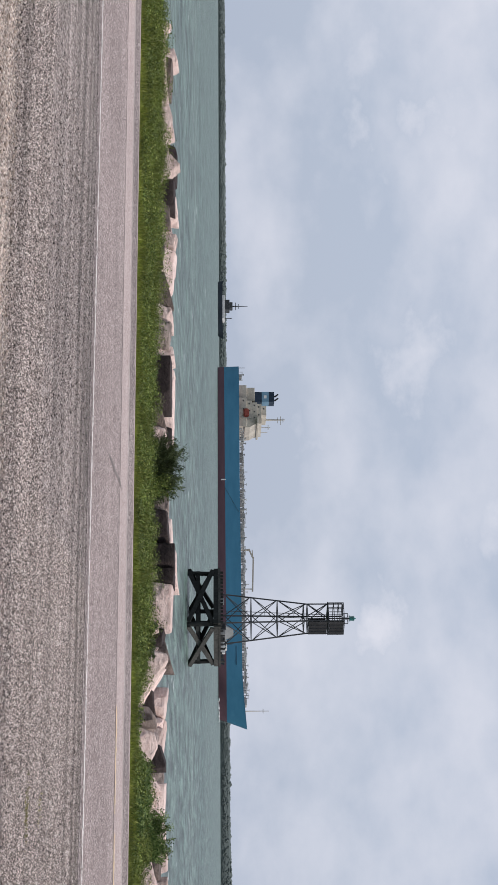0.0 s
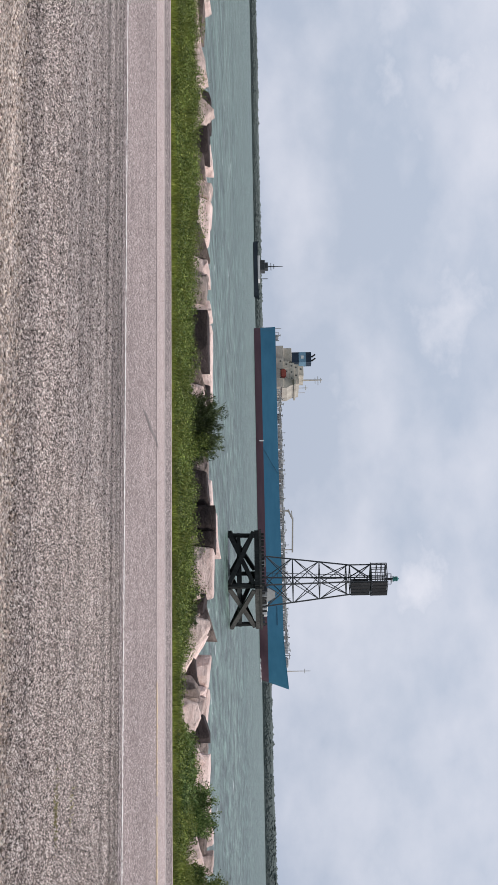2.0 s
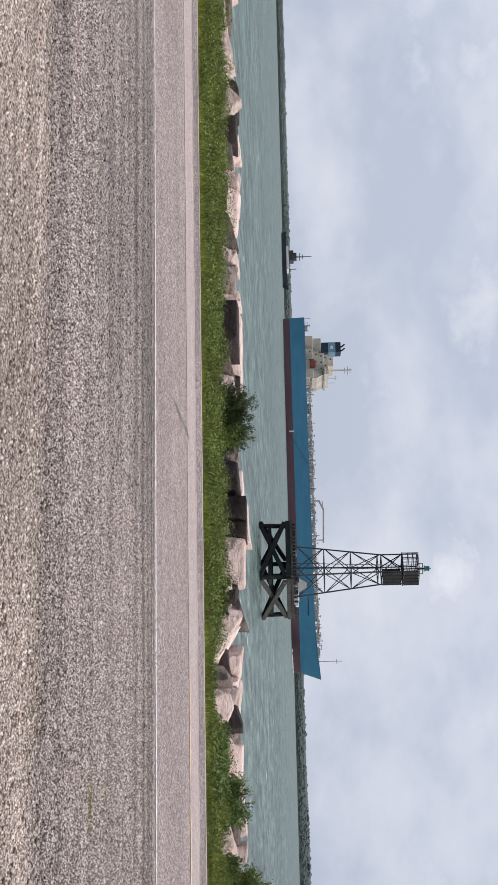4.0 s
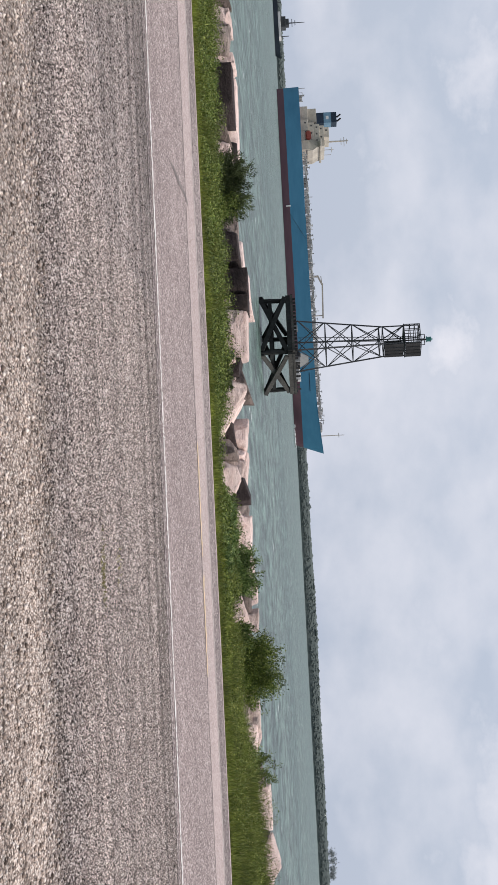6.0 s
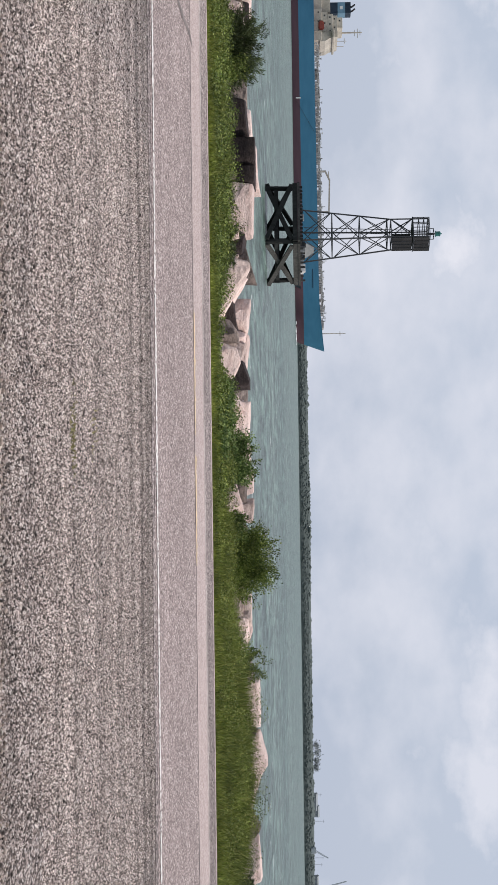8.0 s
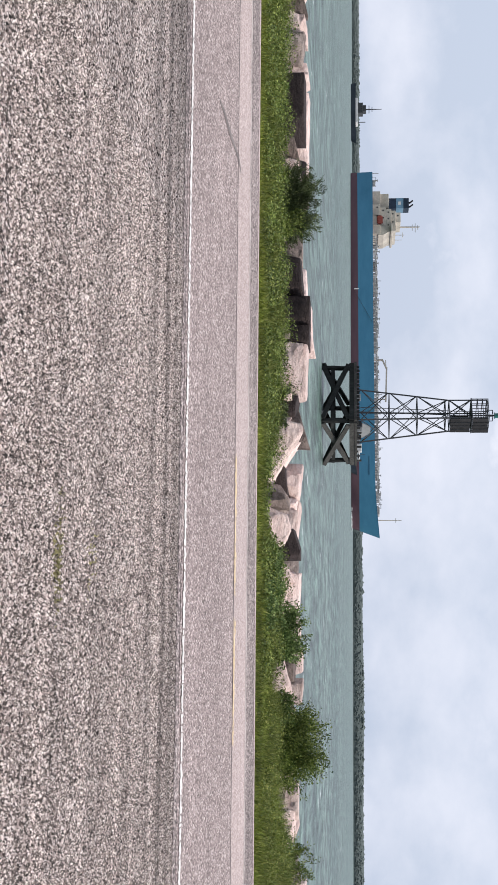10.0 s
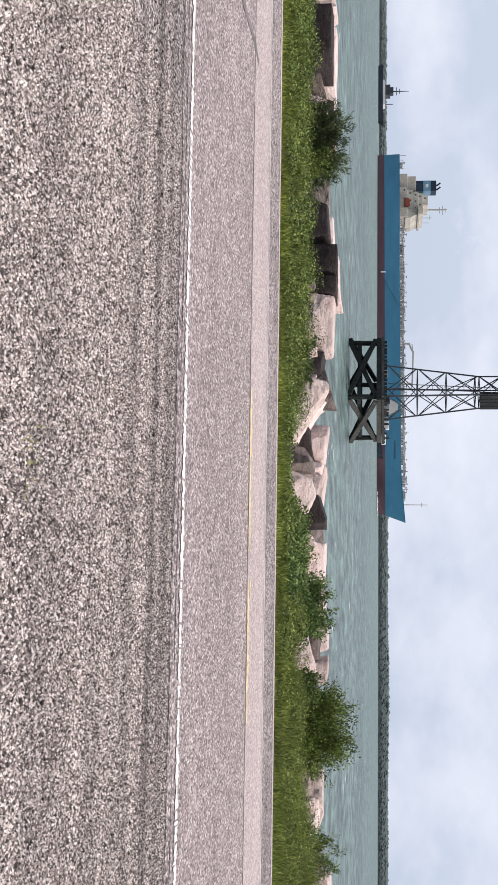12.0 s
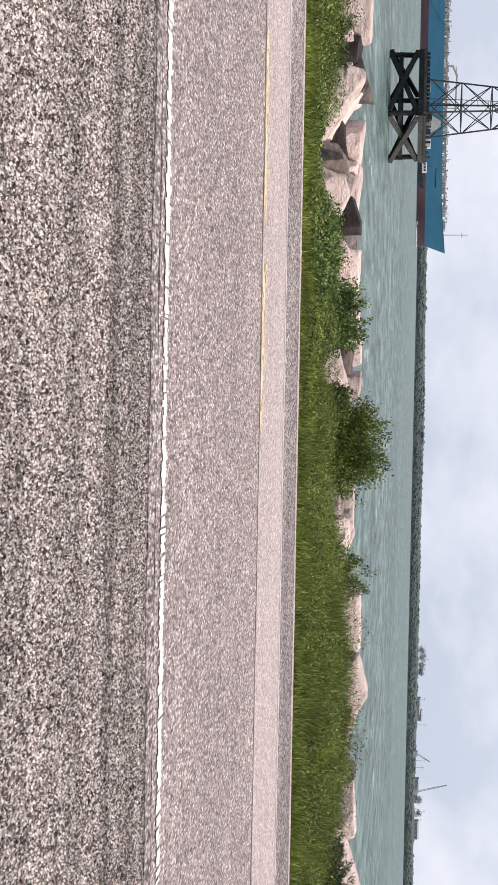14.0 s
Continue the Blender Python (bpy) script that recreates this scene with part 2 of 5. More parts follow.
M_ROCK = {
    "pink": stone("pink_granite", (0.80, 0.605, 0.545), (0.96, 0.79, 0.725), (0.66, 0.465, 0.415), 0.18),
    "tan": stone("tan_granite", (0.58, 0.44, 0.39), (0.82, 0.67, 0.605), (0.40, 0.285, 0.25), 0.4),
    "brown": stone("brown_granite", (0.15, 0.115, 0.10), (0.27, 0.215, 0.19), (0.10, 0.08, 0.07), 0.6),
    "grey": stone("grey_granite", (0.25, 0.20, 0.18), (0.42, 0.35, 0.31), (0.14, 0.11, 0.10), 0.6),
    "dark": stone("dark_brown_stone", (0.035, 0.026, 0.026), (0.072, 0.054, 0.052), (0.03, 0.022, 0.022), 0.3),
}
M_TIMBER = surface("tarred_timber", (0.010, 0.012, 0.012), (0.040, 0.043, 0.040), 6, 0.8, stretch=(1, 1, 0.4), bump=0.6, depth=0.02, stain=0.5, vary=0.4)
M_OLD_TIMBER = surface("weathered_grey_timber", (0.05, 0.05, 0.046), (0.13, 0.125, 0.115), 7, 0.85, bump=0.5, depth=0.02, stain=0.4, vary=0.4)
M_STEEL = surface("dull_galvanised_steel", (0.028, 0.030, 0.034), (0.066, 0.070, 0.076), 4, 0.55, spec=0.4, bump=0.1, stain=0.4)
M_DARK_STEEL = surface("dark_painted_steel", (0.018, 0.02, 0.024), (0.04, 0.043, 0.05), 4, 0.6, bump=0.1, stain=0.4)
M_PANEL = surface("dark_dayboard", (0.020, 0.020, 0.022), (0.042, 0.040, 0.042), 3, 0.7, bump=0.1, stain=0.4)
M_GREY_PAINT = surface("pale_grey_sheet", (0.28, 0.29, 0.29), (0.38, 0.39, 0.39), 3, 0.6, bump=0.1)
M_WHITE_PAINT = surface("white_marine_paint", (0.62, 0.62, 0.60), (0.80, 0.80, 0.78), 1.5, 0.5, bump=0.05, stain=0.15)
M_CREAM = surface("cream_marine_paint", (0.42, 0.385, 0.325), (0.56, 0.515, 0.435), 0.8, 0.55, bump=0.05, stain=0.25)
M_TEAL = surface("green_lantern_glass", (0.01, 0.13, 0.12), (0.02, 0.20, 0.18), 8, 0.2, spec=0.6, bump=0.0)
M_HULL = surface("blue_hull_paint", (0.046, 0.175, 0.285), (0.064, 0.218, 0.345), 0.25, 0.5, bump=0.0, stain=0.08, stretch=(0.3, 1, 1))
M_BOOT = surface("dull_red_antifouling", (0.092, 0.050, 0.066), (0.135, 0.074, 0.090), 0.3, 0.7, bump=0.05, stain=0.35, stretch=(0.2, 1, 1))
M_FUNNEL = surface("navy_funnel_paint", (0.012, 0.028, 0.055), (0.022, 0.042, 0.075), 0.6, 0.5, bump=0.0)
M_FUNNEL_BAND = surface("light_blue_band", (0.14, 0.27, 0.38), (0.19, 0.33, 0.45), 0.6, 0.5, bump=0.0)
M_ORANGE = surface("faded_orange_red_paint", (0.33, 0.07, 0.05), (0.42, 0.10, 0.07), 1.0, 0.5, bump=0.0)
M_BLACK = surface("sooty_black_steel", (0.008, 0.008, 0.009), (0.02, 0.02, 0.022), 2, 0.7, bump=0.0)
M_DECK_GEAR = surface("grey_deck_gear_paint", (0.28, 0.31, 0.31), (0.72, 0.72, 0.69), 0.6, 0.6, bump=0.0, vary=0.5)
M_WINDOW = surface("dark_ship_window", (0.015, 0.018, 0.02), (0.03, 0.035, 0.04), 2, 0.15, spec=0.6, bump=0.0)
M_GREY_HULL = surface("slate_grey_hull_paint", (0.018, 0.025, 0.037), (0.032, 0.042, 0.056), 0.5, 0.6, bump=0.0)
# Distance haze is mixed into the far greens and the window grey.
M_SHORE = surface("haze_tinted_bank_scrub", (0.092, 0.114, 0.110), (0.106, 0.128, 0.122), 0.05, 0.95, bump=0.0, stain=0.25)
M_FAR_TREES = leafy("haze_tinted_tree_foliage", (0.122, 0.148, 0.141), (0.134, 0.160, 0.152), (0.146, 0.172, 0.163), 0.95)
M_FAR_CROWN = leafy("haze_tinted_crowns", (0.34, 0.38, 0.39), (0.40, 0.44, 0.45), (0.46, 0.50, 0.51), 0.95)
M_FAR_GLASS = surface("haze_tinted_window_glass", (0.16, 0.19, 0.20), (0.20, 0.23, 0.24), 0.3, 0.3, bump=0.0)
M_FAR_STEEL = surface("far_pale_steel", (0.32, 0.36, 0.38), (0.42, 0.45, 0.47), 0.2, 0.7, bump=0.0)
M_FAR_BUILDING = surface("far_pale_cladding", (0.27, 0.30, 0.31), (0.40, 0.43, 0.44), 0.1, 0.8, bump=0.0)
M_FOAM = surface("sea_foam", (0.62, 0.66, 0.66), (0.85, 0.87, 0.87), 2, 0.9, bump=0.3)


def water_material():
    m, nt, p, co = start_material("green_channel_water", 0.34, 0.21)
    p.inputs["IOR"].default_value = 1.33
    chop = noise_node(nt, mapped(nt, co, (1.0, 0.22, 1)), 1.1, 6, 0.66)
    swell = noise_node(nt, mapped(nt, co, (0.40, 0.13, 1)), 1.0, 5, 0.6)
    gust = noise_node(nt, mapped(nt, co, (0.010, 0.034, 1)), 1.0, 5, 0.6)
    col = ramp_node(nt, gust, [(0.3, (0.066, 0.108, 0.091)), (0.7, (0.114, 0.163, 0.138))])
    # Wave shading is painted in: colour darkens in troughs, brightens on crests.
    col = mix_node(nt, 1.0, col, ramp_node(nt, chop, [(0.36, 0.35), (0.64, 1.7)]), "MULTIPLY")
    col = mix_node(nt, 1.0, col, ramp_node(nt, swell, [(0.32, 0.62), (0.66, 1.32)]), "MULTIPLY")
    crest = noise_node(nt, mapped(nt, co, (0.9, 0.42, 1), (4, 9, 0)), 0.8, 6, 0.66)
    foam = ramp_node(nt, crest, [(0.645, 0.0), (0.70, 0.85)])
    link(nt, mix_node(nt, foam, col, (0.70, 0.75, 0.74)), p.inputs["Base Color"])
    h = math_node(nt, "ADD", chop, math_node(nt, "MULTIPLY", swell, 2.5))
    bump_to(nt, p, h, 1.0, 0.45)
    return m


M_WATER = water_material()


# ---- builders ----
def finish(name, bm, material, parent=None, label="", smooth=False):
    me = bpy.data.meshes.new(name)
    bm.normal_update()
    bm.to_mesh(me)
    bm.free()
    me.materials.append(material)
    if smooth:
        me.polygons.foreach_set("use_smooth", [True] * len(me.polygons))
    ob = new(name, me)
    if parent is not None:
        ob.parent = parent
    if label:
        ob["label"] = label
    return ob


part = finish


def thing(name, at, label, category, group="", turn=0.0):
    ob = new(name)
    ob.empty_display_size = 0.3
    ob.matrix_world = pose(*at, 0, 0, turn)
    return tagged(ob, label, category, group)


def add_box(bm, lo, hi):
    vs = [bm.verts.new((x, y, z)) for z in (lo[2], hi[2]) for y in (lo[1], hi[1]) for x in (lo[0], hi[0])]
    for f in ((0, 2, 3, 1), (4, 5, 7, 6), (0, 1, 5, 4), (2, 6, 7, 3), (0, 4, 6, 2), (1, 3, 7, 5)):
        bm.faces.new([vs[i] for i in f])
    return vs


def box_bm(lo, hi, bevel=0.0):
    bm = bmesh.new()
    add_box(bm, lo, hi)
    if bevel:
        bmesh.ops.bevel(bm, geom=bm.edges[:], offset=bevel, segments=1, affect="EDGES")
    return bm


def add_beam(bm, a, b, w, d=None, sides=4, taper=1.0):
    """A straight member from a to b; sides over 4 make it round."""
    a, b = Vector(a), Vector(b)
    d = d or w
    ax = (b - a).normalized()
    side = ax.cross(Vector((0, 0, 1)))
    side = Vector((1, 0, 0)) if side.length < 1e-3 else side.normalized()
    top = side.cross(ax)
    rings = []
    for p, k in ((a, 1.0), (b, taper)):
        ring = []
        for i in range(sides):
            t = 2 * math.pi * (i + 0.5) / sides
            s = math.sqrt(2) if sides == 4 else 1.0
            ring.append(bm.verts.new(p + side * math.cos(t) * w / 2 * s * k + top * math.sin(t) * d / 2 * s * k))
        rings.append(ring)
    for i in range(sides):
        j = (i + 1) % sides
        bm.faces.new((rings[0][i], rings[0][j], rings[1][j], rings[1][i]))
    bm.faces.new(rings[0][::-1])
    bm.faces.new(rings[1])


def beam_bm(a, b, w, d=None, sides=4, taper=1.0):
    bm = bmesh.new()
    add_beam(bm, a, b, w, d, sides, taper)
    return bm


def raw_mesh(name, verts, faces, material, smooth=False):
    """One joined mesh from arrays: verts (n, 3), faces (m, k)."""
    me = bpy.data.meshes.new(name)
    k = faces.shape[1]
    me.vertices.add(len(verts))
    me.vertices.foreach_set("co", np.asarray(verts, dtype=np.float32).ravel())
    me.loops.add(faces.size)
    me.loops.foreach_set("vertex_index", faces.astype(np.int32).ravel())
    me.polygons.add(len(faces))
    me.polygons.foreach_set("loop_start", np.arange(0, faces.size, k, dtype=np.int32))
    me.update(calc_edges=True)
    me.validate()
    me.materials.append(material)
    return new(name, me)


rng = np.random.default_rng(11)
WATER_Z = -0.75
LINE_NEAR, LINE_MID, LINE_FAR, EDGE = 10.0, 13.85, 16.72, 18.80


def bank(y):
    """Height of the bank behind the road."""
    return float(np.interp(y, [EDGE, 21.0, 26.0, 33.0, 48.0], [-0.03, -0.12, -0.42, -1.6, -3.0]))


def mound(x, y):
    """The low rises of the bank towards both ends."""
    a = np.interp(x, [-40.0, -24.0, -10.0, -6.0, 8.0, 10.0, 12.0, 14.0, 16.0, 22.0, 30.0], [0.0, 0.20, 0.20, 0.0, 0.0, 0.28, 0.32, 0.08, 0.18, 0.10, 0.0])
    return a * np.interp(y, [19.5, 21.0, 22.5, 24.0, 26.0, 28.0, 30.0], [0.0, 0.3, 0.6, 0.9, 1.0, 0.6, 0.0])


# ---- ground, road and water ----
def ground():
    xs = [-4500, -600, -120, -60] + list(range(-40, 41, 2)) + [60, 120, 600, 4500]
    ys = [-4500, -300, -40, -8, 0, 9.6, LINE_FAR, EDGE, 19.5, 21.0, 22.5, 24.0, 26.0, 28.0, 30.0, 33.0, 48.0, 120.0, 4500]
    bm = bmesh.new()
    rows = []
    for y in ys:
        rows.append([bm.verts.new((x, y, (bank(y) if y >= EDGE else -0.03 if y >= LINE_FAR else 0.0) + (0.05 * noise.noise((x * 0.4, y * 0.7, 0)) if 20 < y < 30 else 0.0) + float(mound(x, y)))) for x in xs])
    for a, b in zip(rows, rows[1:]):
        for i in range(len(xs) - 1):
            bm.faces.new((a[i], a[i + 1], b[i + 1], b[i]))
    ob = finish("ground", bm, M_GRAVEL)
    ob.data.materials.append(M_SOIL)
    for f in ob.data.polygons:
        if f.center.y > EDGE:
            f.material_index = 1
    return tagged(ob, "coarse gravel shoulder and soil bank beside the road", "ground", kind="structure")


def strip(name, y0, y1, z, material, x0=-600.0, x1=600.0, label="", thick=0.004, wavy=0.0, step=40.0):
    """A long flat layer along the road, thick metres deep, its edges slightly uneven."""
    bm = bmesh.new()
    xs = list(np.arange(x0, x1 + 0.001, step))
    tops = []
    for x in xs:
        a = wavy * noise.noise((x * 1.7, y0, 0.5))
        b = wavy * noise.noise((x * 1.7, y1, 3.5))
        tops.append([bm.verts.new((x, y, h)) for y, h in ((y0 + a, z - thick), (y0 + a, z), (y1 + b, z), (y1 + b, z - thick))])
    for p, q in zip(tops, tops[1:]):
        for i in range(3):
            bm.faces.new((p[i], p[i + 1], q[i + 1], q[i])[::-1])
    ob = finish(name, bm, material)
    return tagged(ob, label, "road", kind="structure")


ground()


def road_z(y):
    """The crowned road surface."""
    return float(np.interp(y, [9.6, LINE_NEAR, LINE_MID, LINE_FAR, EDGE], [0.0, 0.012, 0.092, 0.006, -0.022]))


def road():
    bm = bmesh.new()
    ys = [LINE_NEAR - 0.15, LINE_NEAR, 11.2, 12.4, 13.3, LINE_MID, 14.2, 15.0, LINE_FAR, LINE_FAR + 0.14]
    rows = []
    for x in np.arange(-60, 60.1, 0.75):
        a, b = 0.05 * noise.noise((x * 1.7, 1, 0.5)), 0.05 * noise.noise((x * 1.7, 2, 3.5))
        r = [bm.verts.new((x, ys[0] + a, -0.02))]
        r += [bm.verts.new((x, y + (a if k == 0 else b if k == len(ys) - 1 else 0.0), road_z(y))) for k, y in enumerate(ys)]
        r.append(bm.verts.new((x, ys[-1] + b, -0.05)))
        rows.append(r)
    for p, q in zip(rows, rows[1:]):
        for i in range(len(p) - 1):
            bm.faces.new((p[i], q[i], q[i + 1], p[i + 1]))
    ob = finish("road", bm, M_ROAD)
    ob.data.materials.append(M_ROAD_PALE)
    for f in ob.data.polygons:
        if f.center.y > LINE_MID + 0.05:
            f.material_index = 1
    tagged(ob, "worn pinkish grey chip seal road surface", "road", kind="structure")


road()
strip("road_edge", LINE_FAR + 0.10, EDGE, -0.018, M_TARMAC, label="darker rough tarmac strip along the road", thick=0.03, wavy=0.08, step=0.75, x0=-60, x1=60)


def edge_line():
    """The near edge line, broken by wear into ragged flakes of paint."""
    bm = bmesh.new()
    r = random.Random(31)
    x = -20.0
    while x < 20.0:
        ln = r.uniform(0.012, 0.055)
        worn = 0.5 + 0.5 * noise.noise((x * 0.9, 0, 7))
        a, b = r.uniform(0.035, 0.085), r.uniform(0.035, 0.085)
        z = road_z(LINE_NEAR) + 0.005
        ring = [(x, -a), (x + ln * 0.5, -a * r.uniform(0.6, 1.25)), (x + ln, -a * r.uniform(0.6, 1.1)), (x + ln, b * 0.3), (x + ln, b), (x + ln * 0.4, b * r.uniform(0.6, 1.25)), (x, b * r.uniform(0.7, 1.1))]
        bm.faces.new([bm.verts.new((px, LINE_NEAR + py, z)) for px, py in ring])
        x += ln + (r.uniform(0.004, 0.022) if r.random() < 0.12 + 0.30 * worn else 0.0)
    tagged(finish("road_line_near", bm, M_WHITE_LINE), "worn flaking white edge line on the road", "road", kind="structure")


edge_line()
strip("road_line_far", LINE_FAR - 0.03, LINE_FAR + 0.05, road_z(LINE_FAR) + 0.006, M_FAINT_LINE, label="thin worn white edge line on the road", thick=0.008, wavy=0.02, step=0.25, x0=-25, x1=25)
def centre_dash():
    """What is left of a yellow dash: many small flakes of paint."""
    bm = bmesh.new()
    r = random.Random(12)
    for i in range(430):
        x = r.uniform(3.55, 6.68)
        if noise.noise((x * 2.2, 0, 3)) < -0.22:
            continue
        y = LINE_MID + abs(r.gauss(0.06, 0.11))
        lx, ly, z = r.uniform(0.012, 0.055), r.uniform(0.012, 0.04), road_z(y) + 0.004
        bm.faces.new([bm.verts.new((x + a * lx * r.uniform(0.6, 1), y + b * ly * r.uniform(0.6, 1), z)) for a, b in ((-1, -1), (1, -1), (1.2, 0.3), (0.7, 1), (-1, 0.8))])
    tagged(finish("road_line_middle", bm, M_YELLOW_LINE), "faded flaking yellow dash on the road centre", "road", kind="structure")


centre_dash()
strip("road_lip", EDGE - 0.22, EDGE - 0.02, -0.012, M_ROAD_PALE, label="pale worn outer edge of the tarmac", thick=0.02, wavy=0.05, step=0.5, x0=-40, x1=40)
strip("road_joint", LINE_MID - 0.06, LINE_MID - 0.03, road_z(LINE_MID) + 0.003, M_JOINT, label="dark tarred joint along the road centre", thick=0.008, wavy=0.02, step=0.2, x0=-25, x1=25)
strip("road_seam", LINE_NEAR - 0.34, LINE_NEAR - 0.15, 0.005, M_TARMAC, label="dark broken tarmac edge beside the gravel", thick=0.006, wavy=0.06, step=0.1, x0=-25, x1=25)


def skid_mark():
    bm = bmesh.new()
    pts = [(0.22, 12.0), (0.19, 12.4), (0.20, 12.9), (0.17, 13.4), (0.15, 13.9), (0.13, 14.3)]
    rows = []
    for i, (x, y) in enumerate(pts):
        w = (0.02, 0.035, 0.045, 0.03, 0.045, 0.03)[i]
        rows.append([bm.verts.new((x - w, y, road_z(y) + 0.004)), bm.verts.new((x + w, y, road_z(y) + 0.004))])
    for p, q in zip(rows, rows[1:]):
        bm.faces.new((p[0], p[1], q[1], q[0]))
    tagged(finish("road_skid_mark", bm, M_RUBBER), "dark rubber skid mark across the road lane", "road", kind="structure")


skid_mark()


def water():
    ys = [26.5, 60, 200, 1000, 4500]
    xs = [-4500, -500, 0, 500, 4500]
    bm = bmesh.new()
    g = [[bm.verts.new((x, y, WATER_Z)) for x in xs] for y in ys]
    for a, b in zip(g, g[1:]):
        for i in range(len(xs) - 1):
            bm.faces.new((a[i], a[i + 1], b[i + 1], b[i]))
    tagged(finish("water", bm, M_WATER), "choppy grey green water of the channel", "water", kind="structure")


water()


# ---- gravel, grass and weeds ----
def scatter_stones(name, n, x0, x1, y0, y1, rmin, rmax, label, material):
    base = np.array([(1, 0, 0), (-1, 0, 0), (0, 1, 0), (0, -1, 0), (0, 0, 1), (0, 0, -0.6)], dtype=float)
    tri = np.array([(0, 2, 4), (2, 1, 4), (1, 3, 4), (3, 0, 4), (2, 0, 5), (1, 2, 5), (3, 1, 5), (0, 3, 5)])
    r = rmin + (rmax - rmin) * rng.random(n) ** 3
    c = np.stack([rng.uniform(x0, x1, n), rng.uniform(y0, y1, n), r * 0.25], 1)
    a = rng.uniform(0, 2 * np.pi, n)
    v = base[None] * (r[:, None, None] * rng.uniform(0.65, 1.25, (n, 6, 1))) * np.array([1, 1, 0.7])
    x = v[..., 0] * np.cos(a)[:, None] - v[..., 1] * np.sin(a)[:, None]
    y = v[..., 0] * np.sin(a)[:, None] + v[..., 1] * np.cos(a)[:, None]
    v = np.stack([x, y, v[..., 2]], 2) + c[:, None]
    f = tri[None] + (np.arange(n) * 6)[:, None, None]
    ob = raw_mesh(name, v.reshape(-1, 3), f.reshape(-1, 3), material)
    return tagged(ob, label, "gravel", kind="stuff")


def pebble_material(name, stops):
    m, nt, p, co = start_material(name, 0.85, 0.25)
    col = ramp_node(nt, island_random(nt), stops)
    streak = noise_node(nt, mapped(nt, co, (0.12, 2.4, 1)), 1.0, 5, 0.62)
    col = mix_node(nt, 1.0, col, ramp_node(nt, streak, [(0.32, 0.60), (0.62, 1.0)]), "MULTIPLY")
    col = mix_node(nt, 1.0, col, track_bands(nt, co), "MULTIPLY")
    link(nt, col, p.inputs["Base Color"])
    return m


def scatter_chips(name, n, x0, x1, y0, y1, rmin, rmax, label):
    """Small sharp chips lying close together: four-sided, with a leaning point."""
    r = rmin + (rmax - rmin) * rng.random(n) ** 2
    a = rng.uniform(0, 2 * np.pi, n)[:, None] + np.array([0.0, 0.5, 1.0, 1.5]) * np.pi + rng.normal(0, 0.25, (n, 4))
    k = r[:, None] * rng.uniform(0.7, 1.3, (n, 4))
    c = np.stack([rng.uniform(x0, x1, n), rng.uniform(y0, y1, n)], 1)
    foot = np.stack([c[:, :1] + np.cos(a) * k, c[:, 1:] + np.sin(a) * k, np.full((n, 4), -0.001)], 2)
    tip = np.concatenate([c + rng.normal(0, 0.45, (n, 2)) * r[:, None], (r * rng.uniform(0.6, 1.3, n))[:, None]], 1)
    v = np.concatenate([foot, tip[:, None]], 1)
    tri = np.array([(0, 1, 4), (1, 2, 4), (2, 3, 4), (3, 0, 4)])
    f = tri[None] + (np.arange(n) * 5)[:, None, None]
    ob = raw_mesh(name, v.reshape(-1, 3), f.reshape(-1, 3), M_PEBBLE)
    return tagged(ob, label, "gravel", kind="stuff")


M_PEBBLE = pebble_material("loose_pebbles", [(0.0, (0.020, 0.017, 0.016)), (0.30, (0.105, 0.085, 0.077)), (0.56, (0.33, 0.268, 0.245)), (0.80, (0.70, 0.595, 0.553)), (1.0, (0.95, 0.865, 0.82))])
M_PALE_PEBBLE = pebble_material("pale_sandy_pebbles", [(0.0, (0.12, 0.09, 0.073)), (0.25, (0.45, 0.355, 0.295)), (0.7, (0.78, 0.645, 0.56)), (1.0, (0.96, 0.86, 0.78))])
scatter_chips("gravel_chips", 240000, 2.6, 9.0, 4.0, 9.62, 0.0032, 0.0095, "close packed pinkish grey stone chips of the shoulder")
scatter_chips("gravel_chips_far", 50000, -2.5, 7.5, 3.0, 5.2, 0.005, 0.0115, "pinkish grey stone chips of the shoulder")
scatter_stones("gravel", 26000, -2.5, 11.0, 2.8, 9.55, 0.005, 0.014, "loose brown and grey gravel beside the road", M_PEBBLE)
scatter_stones("gravel_coarse", 3200, -2.5, 11.0, 2.7, 9.0, 0.009, 0.017, "coarser pale pebbles lying on the gravel shoulder", M_PEBBLE)


scatter_stones("gravel_pale", 9000, -1.5, 9.0, 1.0, 3.1, 0.007, 0.022, "coarse pale pebbles on the sandy gravel", M_PALE_PEBBLE)


